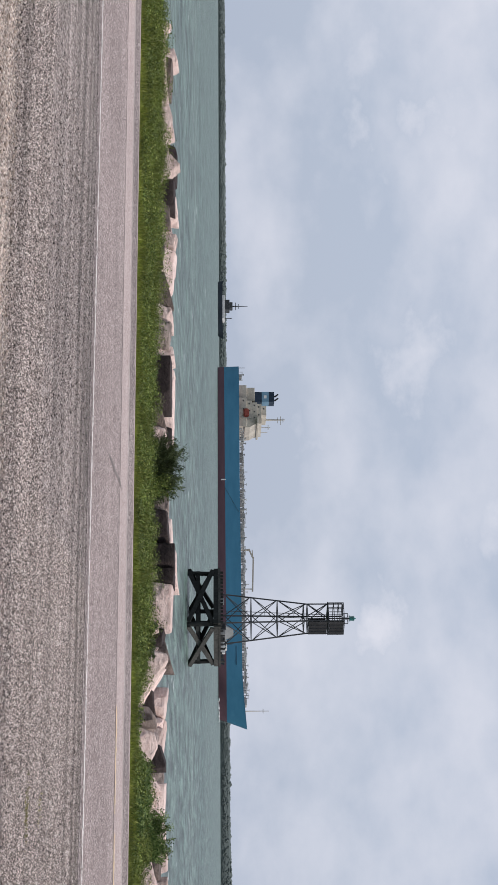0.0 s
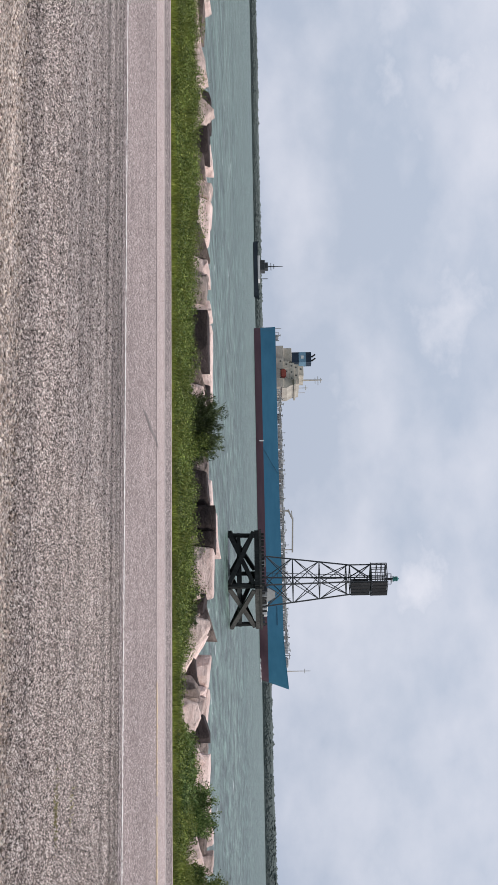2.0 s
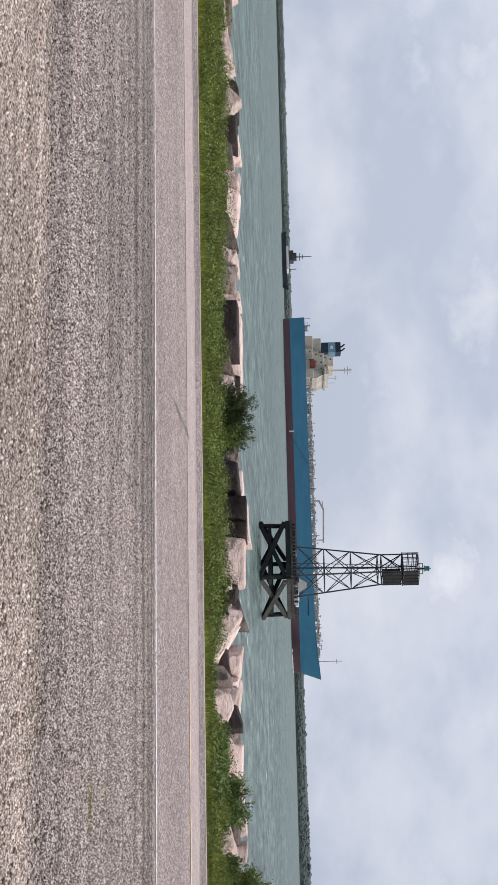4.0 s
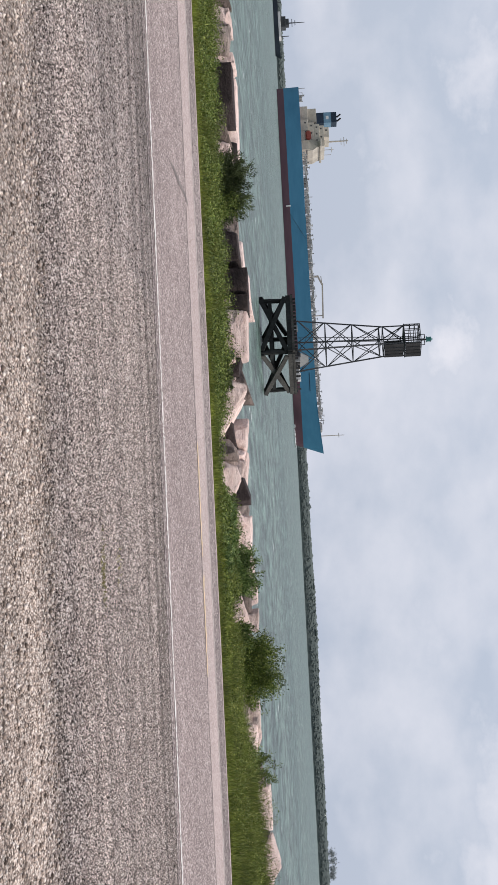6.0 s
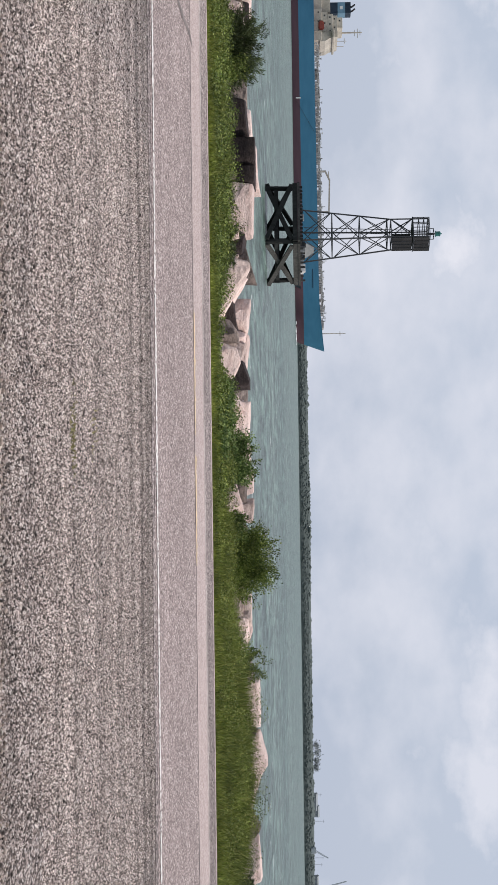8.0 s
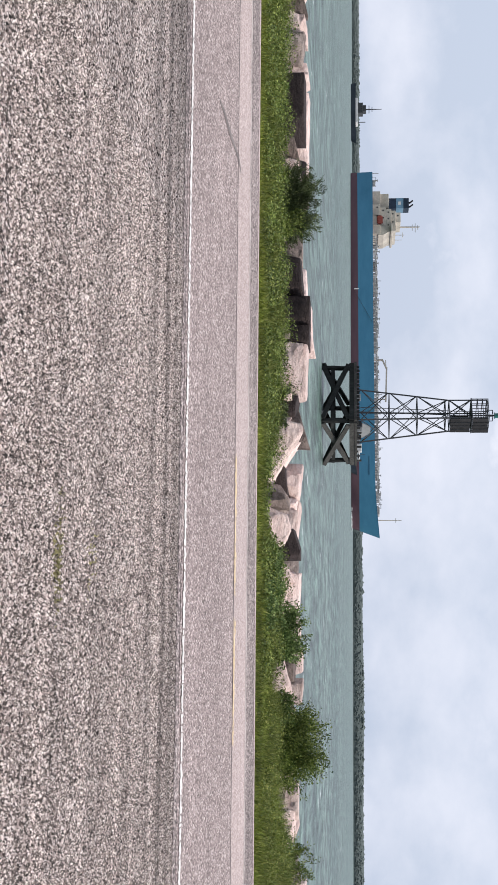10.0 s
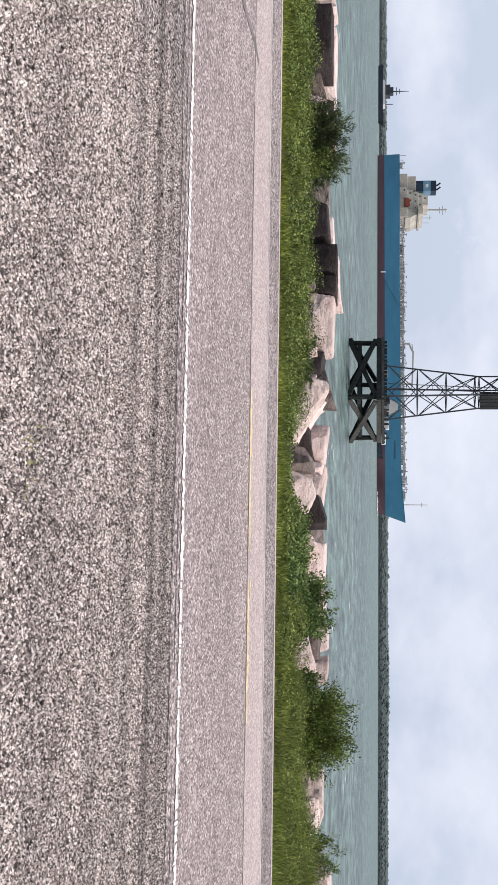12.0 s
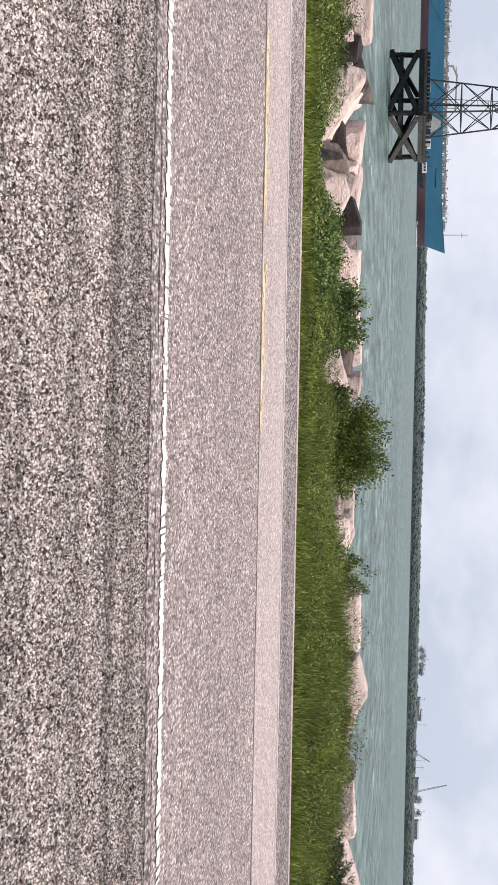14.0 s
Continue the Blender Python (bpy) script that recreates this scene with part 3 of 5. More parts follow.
def blades(name, n, xr, yr, hfun, width, material, label, category, lean=0.35, leafy_share=0.0, kind="stuff"):
    """Upright tapered blades, five corners each, bent by the wind."""
    x = rng.uniform(*xr, n)
    y = rng.uniform(*yr, n)
    h = hfun(x, y) * rng.uniform(0.55, 1.08, n)
    keep = h > 0.02
    x, y, h = x[keep], y[keep], h[keep]
    n = len(x)
    a = rng.uniform(0, 2 * np.pi, n)
    w = width * rng.uniform(0.6, 1.5, n)
    broad = rng.random(n) < leafy_share
    w = np.where(broad, w * 1.8, w)
    z = np.interp(y, [0, EDGE - 0.2, EDGE, 21.0, 26.0, 33.0], [0, 0.0, -0.03, -0.12, -0.42, -1.6]) - 0.02 + mound(x, y)
    lx = np.clip(rng.normal(0.10, lean, n), -0.7, 0.7) * h
    ly = np.clip(rng.normal(0.0, lean, n), -0.7, 0.7) * h
    dx, dy = np.cos(a) * w / 2, np.sin(a) * w / 2
    mid = np.where(broad, 0.6, 0.5)
    v = np.stack([
        np.stack([x - dx * 0.6, y - dy * 0.6, z], 1),
        np.stack([x + dx * 0.6, y + dy * 0.6, z], 1),
        np.stack([x - dx + lx * 0.4, y - dy + ly * 0.4, z + h * mid], 1),
        np.stack([x + dx + lx * 0.4, y + dy + ly * 0.4, z + h * mid], 1),
        np.stack([x + lx, y + ly, z + h], 1)], 1)
    t = np.array([(0, 1, 3), (0, 3, 2), (2, 3, 4)])
    f = t[None] + (np.arange(n) * 5)[:, None, None]
    ob = raw_mesh(name, v.reshape(-1, 3), f.reshape(-1, 3), material)
    return tagged(ob, label, category, kind=kind)


def grass_height(x, y):
    """Short by the tarmac, knee high towards the stones, with hollows."""
    rise = np.interp(y, [EDGE, EDGE + 0.3, 21.0, 24.0, 27.0, 28.2], [0.05, 0.12, 0.24, 0.38, 0.52, 0.30])
    wave = np.array([noise.noise((a * 0.55, b * 0.8, 4.0)) + 0.7 * noise.noise((a * 1.9, b * 1.1, 8.0)) for a, b in zip(x, y)])
    low = 1.03 - 0.90 * np.exp(-((x - 2.7) / 0.95) ** 2) * np.clip(y - 20.2, 0, 1) - 0.6 * np.exp(-((x - 6.05) / 0.45) ** 2) * (y > 22) + 0.18 * np.clip((x - 8.5) / 2.0, 0, 1)
    clear = 1.0 - 0.8 * np.exp(-((x - 13.25) / 0.4) ** 2 - ((y - 22.0) / 0.8) ** 2)
    return rise * low * clear * (1.0 + 0.40 * wave)


def weed_leaves(name, n, xr, yr, size, material, label):
    """Small leaves at all heights of the growth, in clumps."""
    x, y = rng.uniform(*xr, n), rng.uniform(*yr, n)
    wave = np.array([noise.noise((a * 1.5, b * 0.9, 9.0)) for a, b in zip(x, y)])
    keep = wave + rng.normal(0, 0.12, n) > -0.02
    x, y, wave = x[keep], y[keep], wave[keep]
    n = len(x)
    z = np.interp(y, [EDGE, 21.0, 26.0, 33.0], [-0.03, -0.12, -0.42, -1.6]) + mound(x, y)
    z = z + grass_height(x, y) * rng.uniform(0.2, 1.0, n) * (1.0 + 0.6 * wave)
    c = np.stack([x, y, z], 1)
    d = rng.normal(0, 1, (n, 3)) * np.array([1, 1, 0.6])
    d /= np.linalg.norm(d, axis=1)[:, None]
    side = np.cross(d, rng.normal(0, 1, (n, 3)))
    side /= np.linalg.norm(side, axis=1)[:, None]
    ln = size * rng.uniform(0.5, 1.6, n)[:, None]
    v = np.stack([c, c + d * ln * 0.5 + side * ln * 0.28, c + d * ln, c + d * ln * 0.5 - side * ln * 0.28], 1)
    ob = raw_mesh(name, v.reshape(-1, 3), np.arange(n * 4).reshape(-1, 4), material)
    return tagged(ob, label, "weeds", kind="stuff")


blades("grass_verge", 110000, (-21, 7.0), (EDGE + 0.4, 28.0), grass_height, 0.0085, M_GRASS, "lush green grass and weeds on the bank", "grass", leafy_share=0.15)
weed_leaves("bank_weeds", 240000, (-21, 6.0), (EDGE + 0.7, 27.9), 0.036, M_WEED, "dark leafy weeds among the bank grass")
weed_leaves("bank_weeds_sparse", 110000, (5.4, 18), (EDGE + 0.6, 27.8), 0.028, M_DRY_GRASS, "olive leafy weeds among the tall grass")
blades("grass_verge_short", 45000, (-21, 12), (EDGE - 0.02, EDGE + 1.4), lambda x, y: grass_height(x, y) * 0.8, 0.009, M_VERGE, "short bright green grass beside the tarmac", "grass", leafy_share=0.08)
blades("grass_verge_dry", 100000, (5.2, 22), (EDGE + 0.02, 28.3), grass_height, 0.009, M_DRY_GRASS, "tall yellowing grass on the bank beside rocks", "grass", leafy_share=0.06)
blades("grass_verge_far", 9000, (-60, -20), (EDGE + 0.02, 28.0), grass_height, 0.06, M_GRASS, "green grass along the bank further away", "grass", leafy_share=0.3)
blades("grass_verge_far_dry", 9000, (21, 60), (EDGE + 0.02, 28.0), grass_height, 0.06, M_DRY_GRASS, "yellow green grass along the bank further away", "grass", leafy_share=0.2)
def weed_patch(x, y, sx, sy, n):
    """Thin moss and weeds, densest in the middle of the patch."""
    mx, my = rng.normal(x, sx, n), rng.normal(y, sy, n)
    a, h = rng.uniform(0, 2 * np.pi, n), rng.uniform(0.008, 0.022, n)
    dx, dy = np.cos(a) * 0.007, np.sin(a) * 0.007
    v = np.stack([np.stack([mx - dx, my - dy, np.zeros(n)], 1), np.stack([mx + dx, my + dy, np.zeros(n)], 1), np.stack([mx + rng.normal(0, 0.012, n), my + rng.normal(0, 0.012, n), h], 1)], 1)
    tagged(raw_mesh("weed_patch", v.reshape(-1, 3), np.arange(n * 3).reshape(-1, 3), M_MOSS), "thin mossy weeds growing in the gravel", "weeds", kind="stuff")


weed_patch(5.40, 5.12, 0.12, 0.05, 230)
weed_patch(5.30, 5.98, 0.12, 0.07, 35)


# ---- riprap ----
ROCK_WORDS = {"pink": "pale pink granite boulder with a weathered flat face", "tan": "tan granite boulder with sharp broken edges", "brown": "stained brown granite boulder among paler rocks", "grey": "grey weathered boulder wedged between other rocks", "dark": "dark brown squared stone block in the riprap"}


def chop(polys, n, d):
    """Cut a solid, given as its polygons, with the plane n . p = d and keep the side below it."""
    kept, rim = [], []
    for poly in polys:
        out = []
        for a, b in zip(poly, poly[1:] + poly[:1]):
            da, db = a.dot(n) - d, b.dot(n) - d
            if da <= 0:
                out.append(a)
            if (da < -1e-7 and db > 1e-7) or (da > 1e-7 and db < -1e-7):
                p = a.lerp(b, da / (da - db))
                out.append(p)
                rim.append(p)
            elif abs(da) <= 1e-7:
                rim.append(a)
        if len(out) > 2:
            kept.append(out)
    if len(rim) > 2:
        mid = sum(rim, Vector()) / len(rim)
        u = n.orthogonal().normalized()
        w = n.cross(u)
        rim.sort(key=lambda p: math.atan2((p - mid).dot(w), (p - mid).dot(u)))
        cap = []
        for p in rim:
            if not cap or ((p - cap[-1]).length > 1e-5 and (p - cap[0]).length > 1e-5):
                cap.append(p)
        if len(cap) > 2:
            kept.append(cap)
    return kept


def split_long(verts, tris, step):
    """Halve every edge longer than step."""
    mids, out = {}, []

    def mid(a, b):
        if (verts[a] - verts[b]).length <= step:
            return None
        key = (min(a, b), max(a, b))
        if key not in mids:
            mids[key] = len(verts)
            verts.append((verts[a] + verts[b]) / 2)
        return mids[key]

    for t in tris:
        m = [mid(t[0], t[1]), mid(t[1], t[2]), mid(t[2], t[0])]
        ring = [i for pair in zip(t, m) for i in pair if i is not None]
        if len(ring) == 6:
            out += [(t[0], m[0], m[2]), (m[0], t[1], m[1]), (m[2], m[1], t[2]), (m[0], m[1], m[2])]
        elif len(ring) == 5:
            k = m.index(None)
            a, b, c = t[k], t[(k + 1) % 3], t[(k + 2) % 3]
            p, q = m[(k + 1) % 3], m[(k + 2) % 3]
            out += [(a, b, p), (a, p, q), (p, c, q)]
        elif len(ring) == 4:
            k = next(i for i in range(3) if m[i] is not None)
            a, b, c = t[k], t[(k + 1) % 3], t[(k + 2) % 3]
            out += [(a, m[k], c), (m[k], b, c)]
        else:
            out.append(t)
    return out


def rock(x0, x1, z0, z1, kind, y=28.4, tl=1.0, tr=1.0, crest=None, il=0.08, ir=0.08, lean=0.35, deep=0.8, cuts=5, seed=0, label=""):
    """An angular boulder that shows from z0 to z1 over the grass. tl, tr: how high its left and right top reach,
    il, ir: how far those corners draw in, crest: where between them the peak lies, lean: how far the front slopes back."""
    rnd = random.Random(seed * 7 + int(x0 * 100))
    floor_z = min(bank(y + deep * 0.5) - 0.1, z0 - 0.05)
    h, w, low = z1 - floor_z, x1 - x0, z0 - floor_z
    c = [Vector((sx * w / 2, sy * deep, sz * h)) for sz in (0, 1) for sy in (0, 1) for sx in (-1, 1)]
    polys = [[c[i] for i in q] for q in ((0, 2, 3, 1), (4, 5, 7, 6), (0, 1, 5, 4), (2, 6, 7, 3), (0, 4, 6, 2), (1, 3, 7, 5))]
    left, right = (low + min(1.0, t + rnd.uniform(-0.12, 0.06)) * (h - low) for t in (tl, tr))
    peaks = [(-w / 2, left)] + ([((crest - 0.5) * w, h)] if crest is not None else []) + [(w / 2, right)]
    for (ax, az), (bx, bz) in zip(peaks, peaks[1:]):
        n = Vector((az - bz, -0.04 * w, bx - ax)).normalized()
        polys = chop(polys, n, n.dot(Vector((ax, min(deep, lean * (h - low)), az))))
    n = Vector((rnd.uniform(-0.15, 0.15), -1, min(lean, 1.6 * deep)))
    polys = chop(polys, n.normalized(), n.normalized().dot(Vector((0, 0.0, low - 0.05))))
    for sx, top, inset in ((-1, left, il), (1, right, ir)):
        n = Vector((sx * (top - low + 0.1), rnd.uniform(-0.25, 0.0) * (top - low + 0.1), 1.6 * inset * w)).normalized()
        polys = chop(polys, n, n.dot(Vector((sx * w / 2, 0.15, low - 0.05))))
    # break the corners and the front into flat facets
    for i in range(cuts):
        n = Vector((rnd.uniform(-1, 1), rnd.uniform(-1.0, -0.2), rnd.uniform(-0.3, 0.7)))
        n = Vector((n.x / w, n.y / deep, n.z / max(h, 0.2))).normalized()
        reach = [p.dot(n) for poly in polys for p in poly]
        far, near = max(reach), min(reach)
        polys = chop(polys, n, far - (far - near) * rnd.uniform(0.03, 0.15))
    # keep the full width and height after the breaking
    pts = [p for poly in polys for p in poly]
    lo, hi, tall = min(p.x for p in pts), max(p.x for p in pts), max(p.z for p in pts)
    bm = bmesh.new()
    for poly in polys:
        bm.faces.new([bm.verts.new(((p.x - lo) / (hi - lo) * w - w / 2, p.y, p.z * h / tall)) for p in poly])
    bmesh.ops.remove_doubles(bm, verts=bm.verts[:], dist=0.004)
    bmesh.ops.recalc_face_normals(bm, faces=bm.faces[:])
    bmesh.ops.bevel(bm, geom=bm.edges[:], offset=min(0.010, 0.02 * w), segments=1, affect="EDGES", clamp_overlap=True)
    bmesh.ops.triangulate(bm, faces=bm.faces[:])
    verts = [v.co.copy() for v in bm.verts]
    bm.verts.index_update()
    tris = [tuple(v.index for v in f.verts) for f in bm.faces]
    bm.free()
    for step in (0.24, 0.12, 0.07):
        tris = split_long(verts, tris, step)
    off = rnd.uniform(0, 50)
    rough = 0.4 if kind == "dark" else 1.0
    for c in verts:
        k = (abs(noise.noise((c.x * 3 + off, c.y * 3, c.z * 5))) - 0.2) * 0.050 + noise.noise((c.x * 9, c.y * 9 + off, c.z * 14)) * 0.034
        c += Vector((k * 0.5, k, k * 0.35)) * rough
    ob = raw_mesh("boulder", np.array([tuple(c) for c in verts]), np.array(tris), M_ROCK[kind])
    ob.matrix_world = pose((x0 + x1) / 2, y, floor_z)
    return tagged(ob, label or ROCK_WORDS[kind], "boulder", "riprap along the bank")


# the stretch beyond the large dark block
rock(-17.20, -16.55, 0.05, 0.44, "pink", 28.9, tl=0.5, ir=0.25, seed=1)
rock(-17.30, -14.95, -0.10, 0.18, "pink", 28.3, tl=0.6, lean=0.6, ir=0.05, seed=2, label="long low pale pink slab sloping to the road")
rock(-16.85, -15.45, 0.00, 0.26, "brown", 28.7, tr=0.7, lean=0.1, seed=3)
rock(-16.05, -15.10, -0.20, 0.12, "tan", 27.9, tl=0.7, seed=4, cuts=8)
rock(-15.30, -14.00, -0.20, 0.27, "tan", 28.3, tl=0.7, tr=0.6, crest=0.45, cuts=9, seed=5, label="layered tan boulder split into plates")
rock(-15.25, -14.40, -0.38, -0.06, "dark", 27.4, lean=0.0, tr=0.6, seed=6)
rock(-14.88, -14.18, 0.05, 0.34, "pink", 28.7, tl=0.6, ir=0.2, seed=7)
rock(-14.15, -13.50, -0.12, 0.20, "pink", 28.0, tl=0.55, lean=0.7, seed=8)
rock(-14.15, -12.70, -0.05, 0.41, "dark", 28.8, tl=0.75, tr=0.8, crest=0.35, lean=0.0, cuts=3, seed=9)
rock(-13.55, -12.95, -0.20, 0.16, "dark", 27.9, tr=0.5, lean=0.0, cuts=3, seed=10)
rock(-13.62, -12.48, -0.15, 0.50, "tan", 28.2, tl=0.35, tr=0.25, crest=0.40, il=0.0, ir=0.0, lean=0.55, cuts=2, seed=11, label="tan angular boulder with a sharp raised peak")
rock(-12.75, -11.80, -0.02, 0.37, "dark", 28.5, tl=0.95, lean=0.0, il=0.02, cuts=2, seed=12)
rock(-12.60, -11.75, 0.05, 0.44, "pink", 29.0, tl=0.75, seed=13)
rock(-12.25, -11.05, -0.05, 0.27, "brown", 28.1, tl=0.7, lean=0.2, cuts=9, seed=14)
rock(-12.15, -10.80, 0.00, 0.39, "pink", 28.5, tl=0.15, ir=0.05, lean=0.8, cuts=3, seed=15, label="pale wedge of granite rising to one end")
rock(-11.15, -10.65, 0.00, 0.43, "tan", 28.6, tr=0.8, seed=16)
rock(-10.70, -9.15, 0.02, 0.43, "pink", 28.5, tl=0.95, tr=0.65, il=0.10, ir=0.14, lean=0.7, cuts=3, seed=17, label="large smooth pale pink slab in the riprap")
rock(-10.65, -9.75, -0.20, 0.10, "dark", 27.9, tr=0.7, lean=0.0, seed=18)
rock(-9.90, -8.82, -0.12, 0.35, "brown", 28.1, tl=0.35, lean=0.35, cuts=9, seed=19, label="layered brown boulder tilted up at one end")
rock(-8.85, -8.22, 0.00, 0.35, "pink", 28.4, tl=0.9, seed=20)
rock(-8.40, -7.65, -0.08, 0.31, "grey", 28.2, tr=0.75, cuts=9, seed=21)
rock(-7.80, -7.25, 0.02, 0.40, "pink", 28.6, tl=0.8, lean=0.5, seed=22)
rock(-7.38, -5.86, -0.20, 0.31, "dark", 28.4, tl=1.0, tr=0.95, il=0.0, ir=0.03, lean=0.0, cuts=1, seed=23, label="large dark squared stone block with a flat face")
rock(-7.36, -5.50, 0.00, 0.375, "pink", 29.2, tr=0.85, il=0.02, lean=0.3, seed=24)
rock(-6.05, -5.40, -0.20, 0.20, "brown", 28.3, tl=0.6, cuts=8, seed=25)
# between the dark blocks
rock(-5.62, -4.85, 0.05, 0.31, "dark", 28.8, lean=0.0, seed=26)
rock(-5.75, -4.60, 0.08, 0.34, "pink", 29.3, tl=0.9, seed=27)
rock(-5.42, -4.70, -0.12, 0.25, "pink", 28.2, tl=0.7, cuts=8, lean=0.5, seed=28)
rock(-4.80, -3.00, -0.13, 0.24, "grey", 28.8, seed=29)
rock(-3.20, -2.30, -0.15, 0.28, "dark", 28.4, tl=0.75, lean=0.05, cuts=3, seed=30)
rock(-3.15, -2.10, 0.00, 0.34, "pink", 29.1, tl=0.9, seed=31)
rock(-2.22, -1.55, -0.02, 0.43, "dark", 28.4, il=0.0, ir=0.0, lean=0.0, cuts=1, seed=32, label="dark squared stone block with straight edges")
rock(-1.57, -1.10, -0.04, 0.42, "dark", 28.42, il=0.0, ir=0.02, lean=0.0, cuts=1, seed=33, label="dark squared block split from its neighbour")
rock(-2.25, -1.60, 0.05, 0.445, "pink", 29.1, seed=34, il=0.02)
rock(-1.68, -1.12, 0.05, 0.52, "pink", 29.1, tl=0.75, ir=0.15, seed=35)
rock(-1.18, 0.10, -0.14, 0.40, "pink", 28.3, tl=0.95, tr=0.9, il=0.03, ir=0.06, lean=0.55, cuts=5, seed=36, label="large pale pink slab sloping towards the road")
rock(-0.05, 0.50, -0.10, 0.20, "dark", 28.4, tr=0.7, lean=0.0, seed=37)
rock(0.10, 1.06, -0.02, 0.42, "brown", 28.6, tl=0.35, ir=0.04, lean=0.45, cuts=7, seed=38)
rock(0.60, 2.12, -0.42, 0.30, "tan", 27.4, tl=0.72, tr=0.0, crest=0.18, il=0.08, ir=0.0, lean=0.5, cuts=9, seed=39, label="layered tan boulder tapering to a point")
rock(1.02, 2.05, -0.34, 0.24, "pink", 27.9, tl=1.0, tr=0.0, il=0.0, ir=0.0, lean=0.6, cuts=4, seed=40, label="thin pale pink slab tilted against a boulder")
rock(1.42, 2.32, -0.06, 0.27, "pink", 28.5, tl=1.0, tr=0.75, ir=0.15, il=0.05, lean=0.6, cuts=8, seed=41)
rock(1.50, 2.25, -0.32, 0.00, "dark", 28.2, tl=0.7, lean=0.0, cuts=3, seed=42)
rock(2.02, 2.58, -0.30, 0.03, "grey", 27.6, tl=0.4, tr=0.7, crest=0.6, cuts=9, seed=43)
rock(2.22, 2.95, -0.15, 0.17, "pink", 28.2, tl=0.9, tr=0.6, lean=0.6, cuts=6, seed=143)
rock(2.15, 2.55, -0.40, 0.03, "brown", 27.2, tl=0.6, cuts=8, seed=44)
rock(2.15, 3.10, -0.05, 0.22, "pink", 28.9, tr=0.7, seed=45)
rock(2.50, 3.48, -0.62, 0.10, "pink", 26.5, tl=0.7, tr=0.75, crest=0.55, il=0.18, ir=0.12, lean=0.5, deep=0.7, cuts=10, seed=46, label="broad pale pink boulder beside green weeds")
rock(2.50, 3.05, -0.15, 0.18, "tan", 28.0, tr=0.6, cuts=8, seed=47)
rock(2.84, 3.56, -0.10, 0.25, "dark", 28.1, tl=0.55, tr=0.85, crest=0.8, ir=0.06, lean=0.25, cuts=4, seed=48, label="smooth dark rounded boulder at the water")
rock(3.70, 4.05, -0.30, 0.15, "pink", 27.8, tl=0.6, ir=0.0, seed=49)
rock(3.80, 4.70, -0.25, 0.25, "pink", 28.4, tl=0.95, tr=0.8, il=0.05, ir=0.12, lean=0.6, cuts=3, seed=50)
rock(4.66, 5.50, -0.15, 0.20, "pink", 28.7, seed=51)
rock(5.38, 6.10, -0.05, 0.28, "pink", 28.6, tl=0.9, tr=0.95, ir=0.2, lean=0.6, cuts=2, seed=52)
rock(5.58, 6.12, -0.20, 0.17, "brown", 28.1, tl=0.9, tr=0.8, lean=0.1, cuts=3, seed=53)
rock(5.66, 6.45, -0.45, 0.10, "pink", 27.6, tl=0.8, lean=0.5, cuts=9, seed=54)
rock(6.05, 6.60, -0.08, 0.29, "tan", 28.5, tr=0.95, cuts=9, seed=55)
rock(6.50, 8.20, -0.22, 0.12, "tan", 28.8, seed=56)
# low stones beyond the large bush
rock(8.15, 9.00, -0.20, 0.21, "tan", 28.4, tl=0.9, lean=0.5, cuts=9, seed=57)
rock(8.62, 9.40, -0.10, 0.20, "pink", 28.5, tl=0.9, tr=0.55, lean=0.7, cuts=3, seed=58)
rock(9.02, 9.55, -0.32, 0.10, "pink", 27.7, tr=0.7, cuts=9, seed=59)
rock(9.60, 10.25, -0.05, 0.26, "grey", 28.4, tl=0.6, cuts=8, seed=60)
rock(10.20, 11.25, 0.08, 0.385, "pink", 28.5, tl=0.95, tr=0.95, il=0.02, ir=0.02, lean=0.8, cuts=2, seed=61, label="long low pale slab behind tall grass")
rock(11.18, 11.42, 0.08, 0.30, "dark", 28.4, lean=0.1, cuts=3, seed=62)
rock(11.35, 12.52, 0.10, 0.53, "pink", 28.4, tl=0.55, tr=0.35, crest=0.62, il=0.0, ir=0.0, lean=0.7, cuts=2, seed=63, label="pale pink slab rising to a low peak")
rock(12.35, 13.50, 0.02, 0.38, "pink", 28.8, tl=1.0, tr=0.15, il=0.0, ir=0.0, lean=0.3, cuts=0, seed=64, label="thin pale slab sloping down to one side")
rock(12.25, 13.42, -0.10, 0.29, "dark", 28.2, tl=1.0, tr=0.2, il=0.02, ir=0.0, lean=0.0, cuts=1, seed=65)
rock(13.20, 13.75, -0.08, 0.34, "brown", 28.3, tl=0.55, tr=0.65, crest=0.6, lean=0.25, cuts=5, seed=66)
rock(13.72, 14.82, -0.08, 0.38, "pink", 28.4, tl=0.7, tr=0.95, lean=0.6, cuts=5, seed=67)
rock(14.75, 16.00, 0.00, 0.50, "pink", 28.5, tl=0.35, tr=1.0, il=0.0, lean=0.7, cuts=2, seed=68)
rock(15.85, 17.10, -0.02, 0.42, "tan", 28.4, lean=0.6, seed=69)
rock(16.90, 18.20, -0.02, 0.39, "pink", 28.4, lean=0.6, seed=70)
for i in range(34):
    bx = -19.0 + i * 1.16
    rock(bx, bx + 1.25 + 0.35 * (i % 3), -0.6, (0.17 if bx < 9 else 0.0) - 0.05 * ((i * 7) % 4), ("pink", "tan", "pink", "grey")[i % 4], 29.5 + 0.3 * (i % 3), deep=0.9, lean=0.4, tl=0.35 + 0.13 * (i * 5 % 6), tr=0.3 + 0.14 * (i * 3 % 5), crest=0.25 + 0.1 * (i * 7 % 6), cuts=7, seed=80 + i)
rnd_fill = random.Random(21)
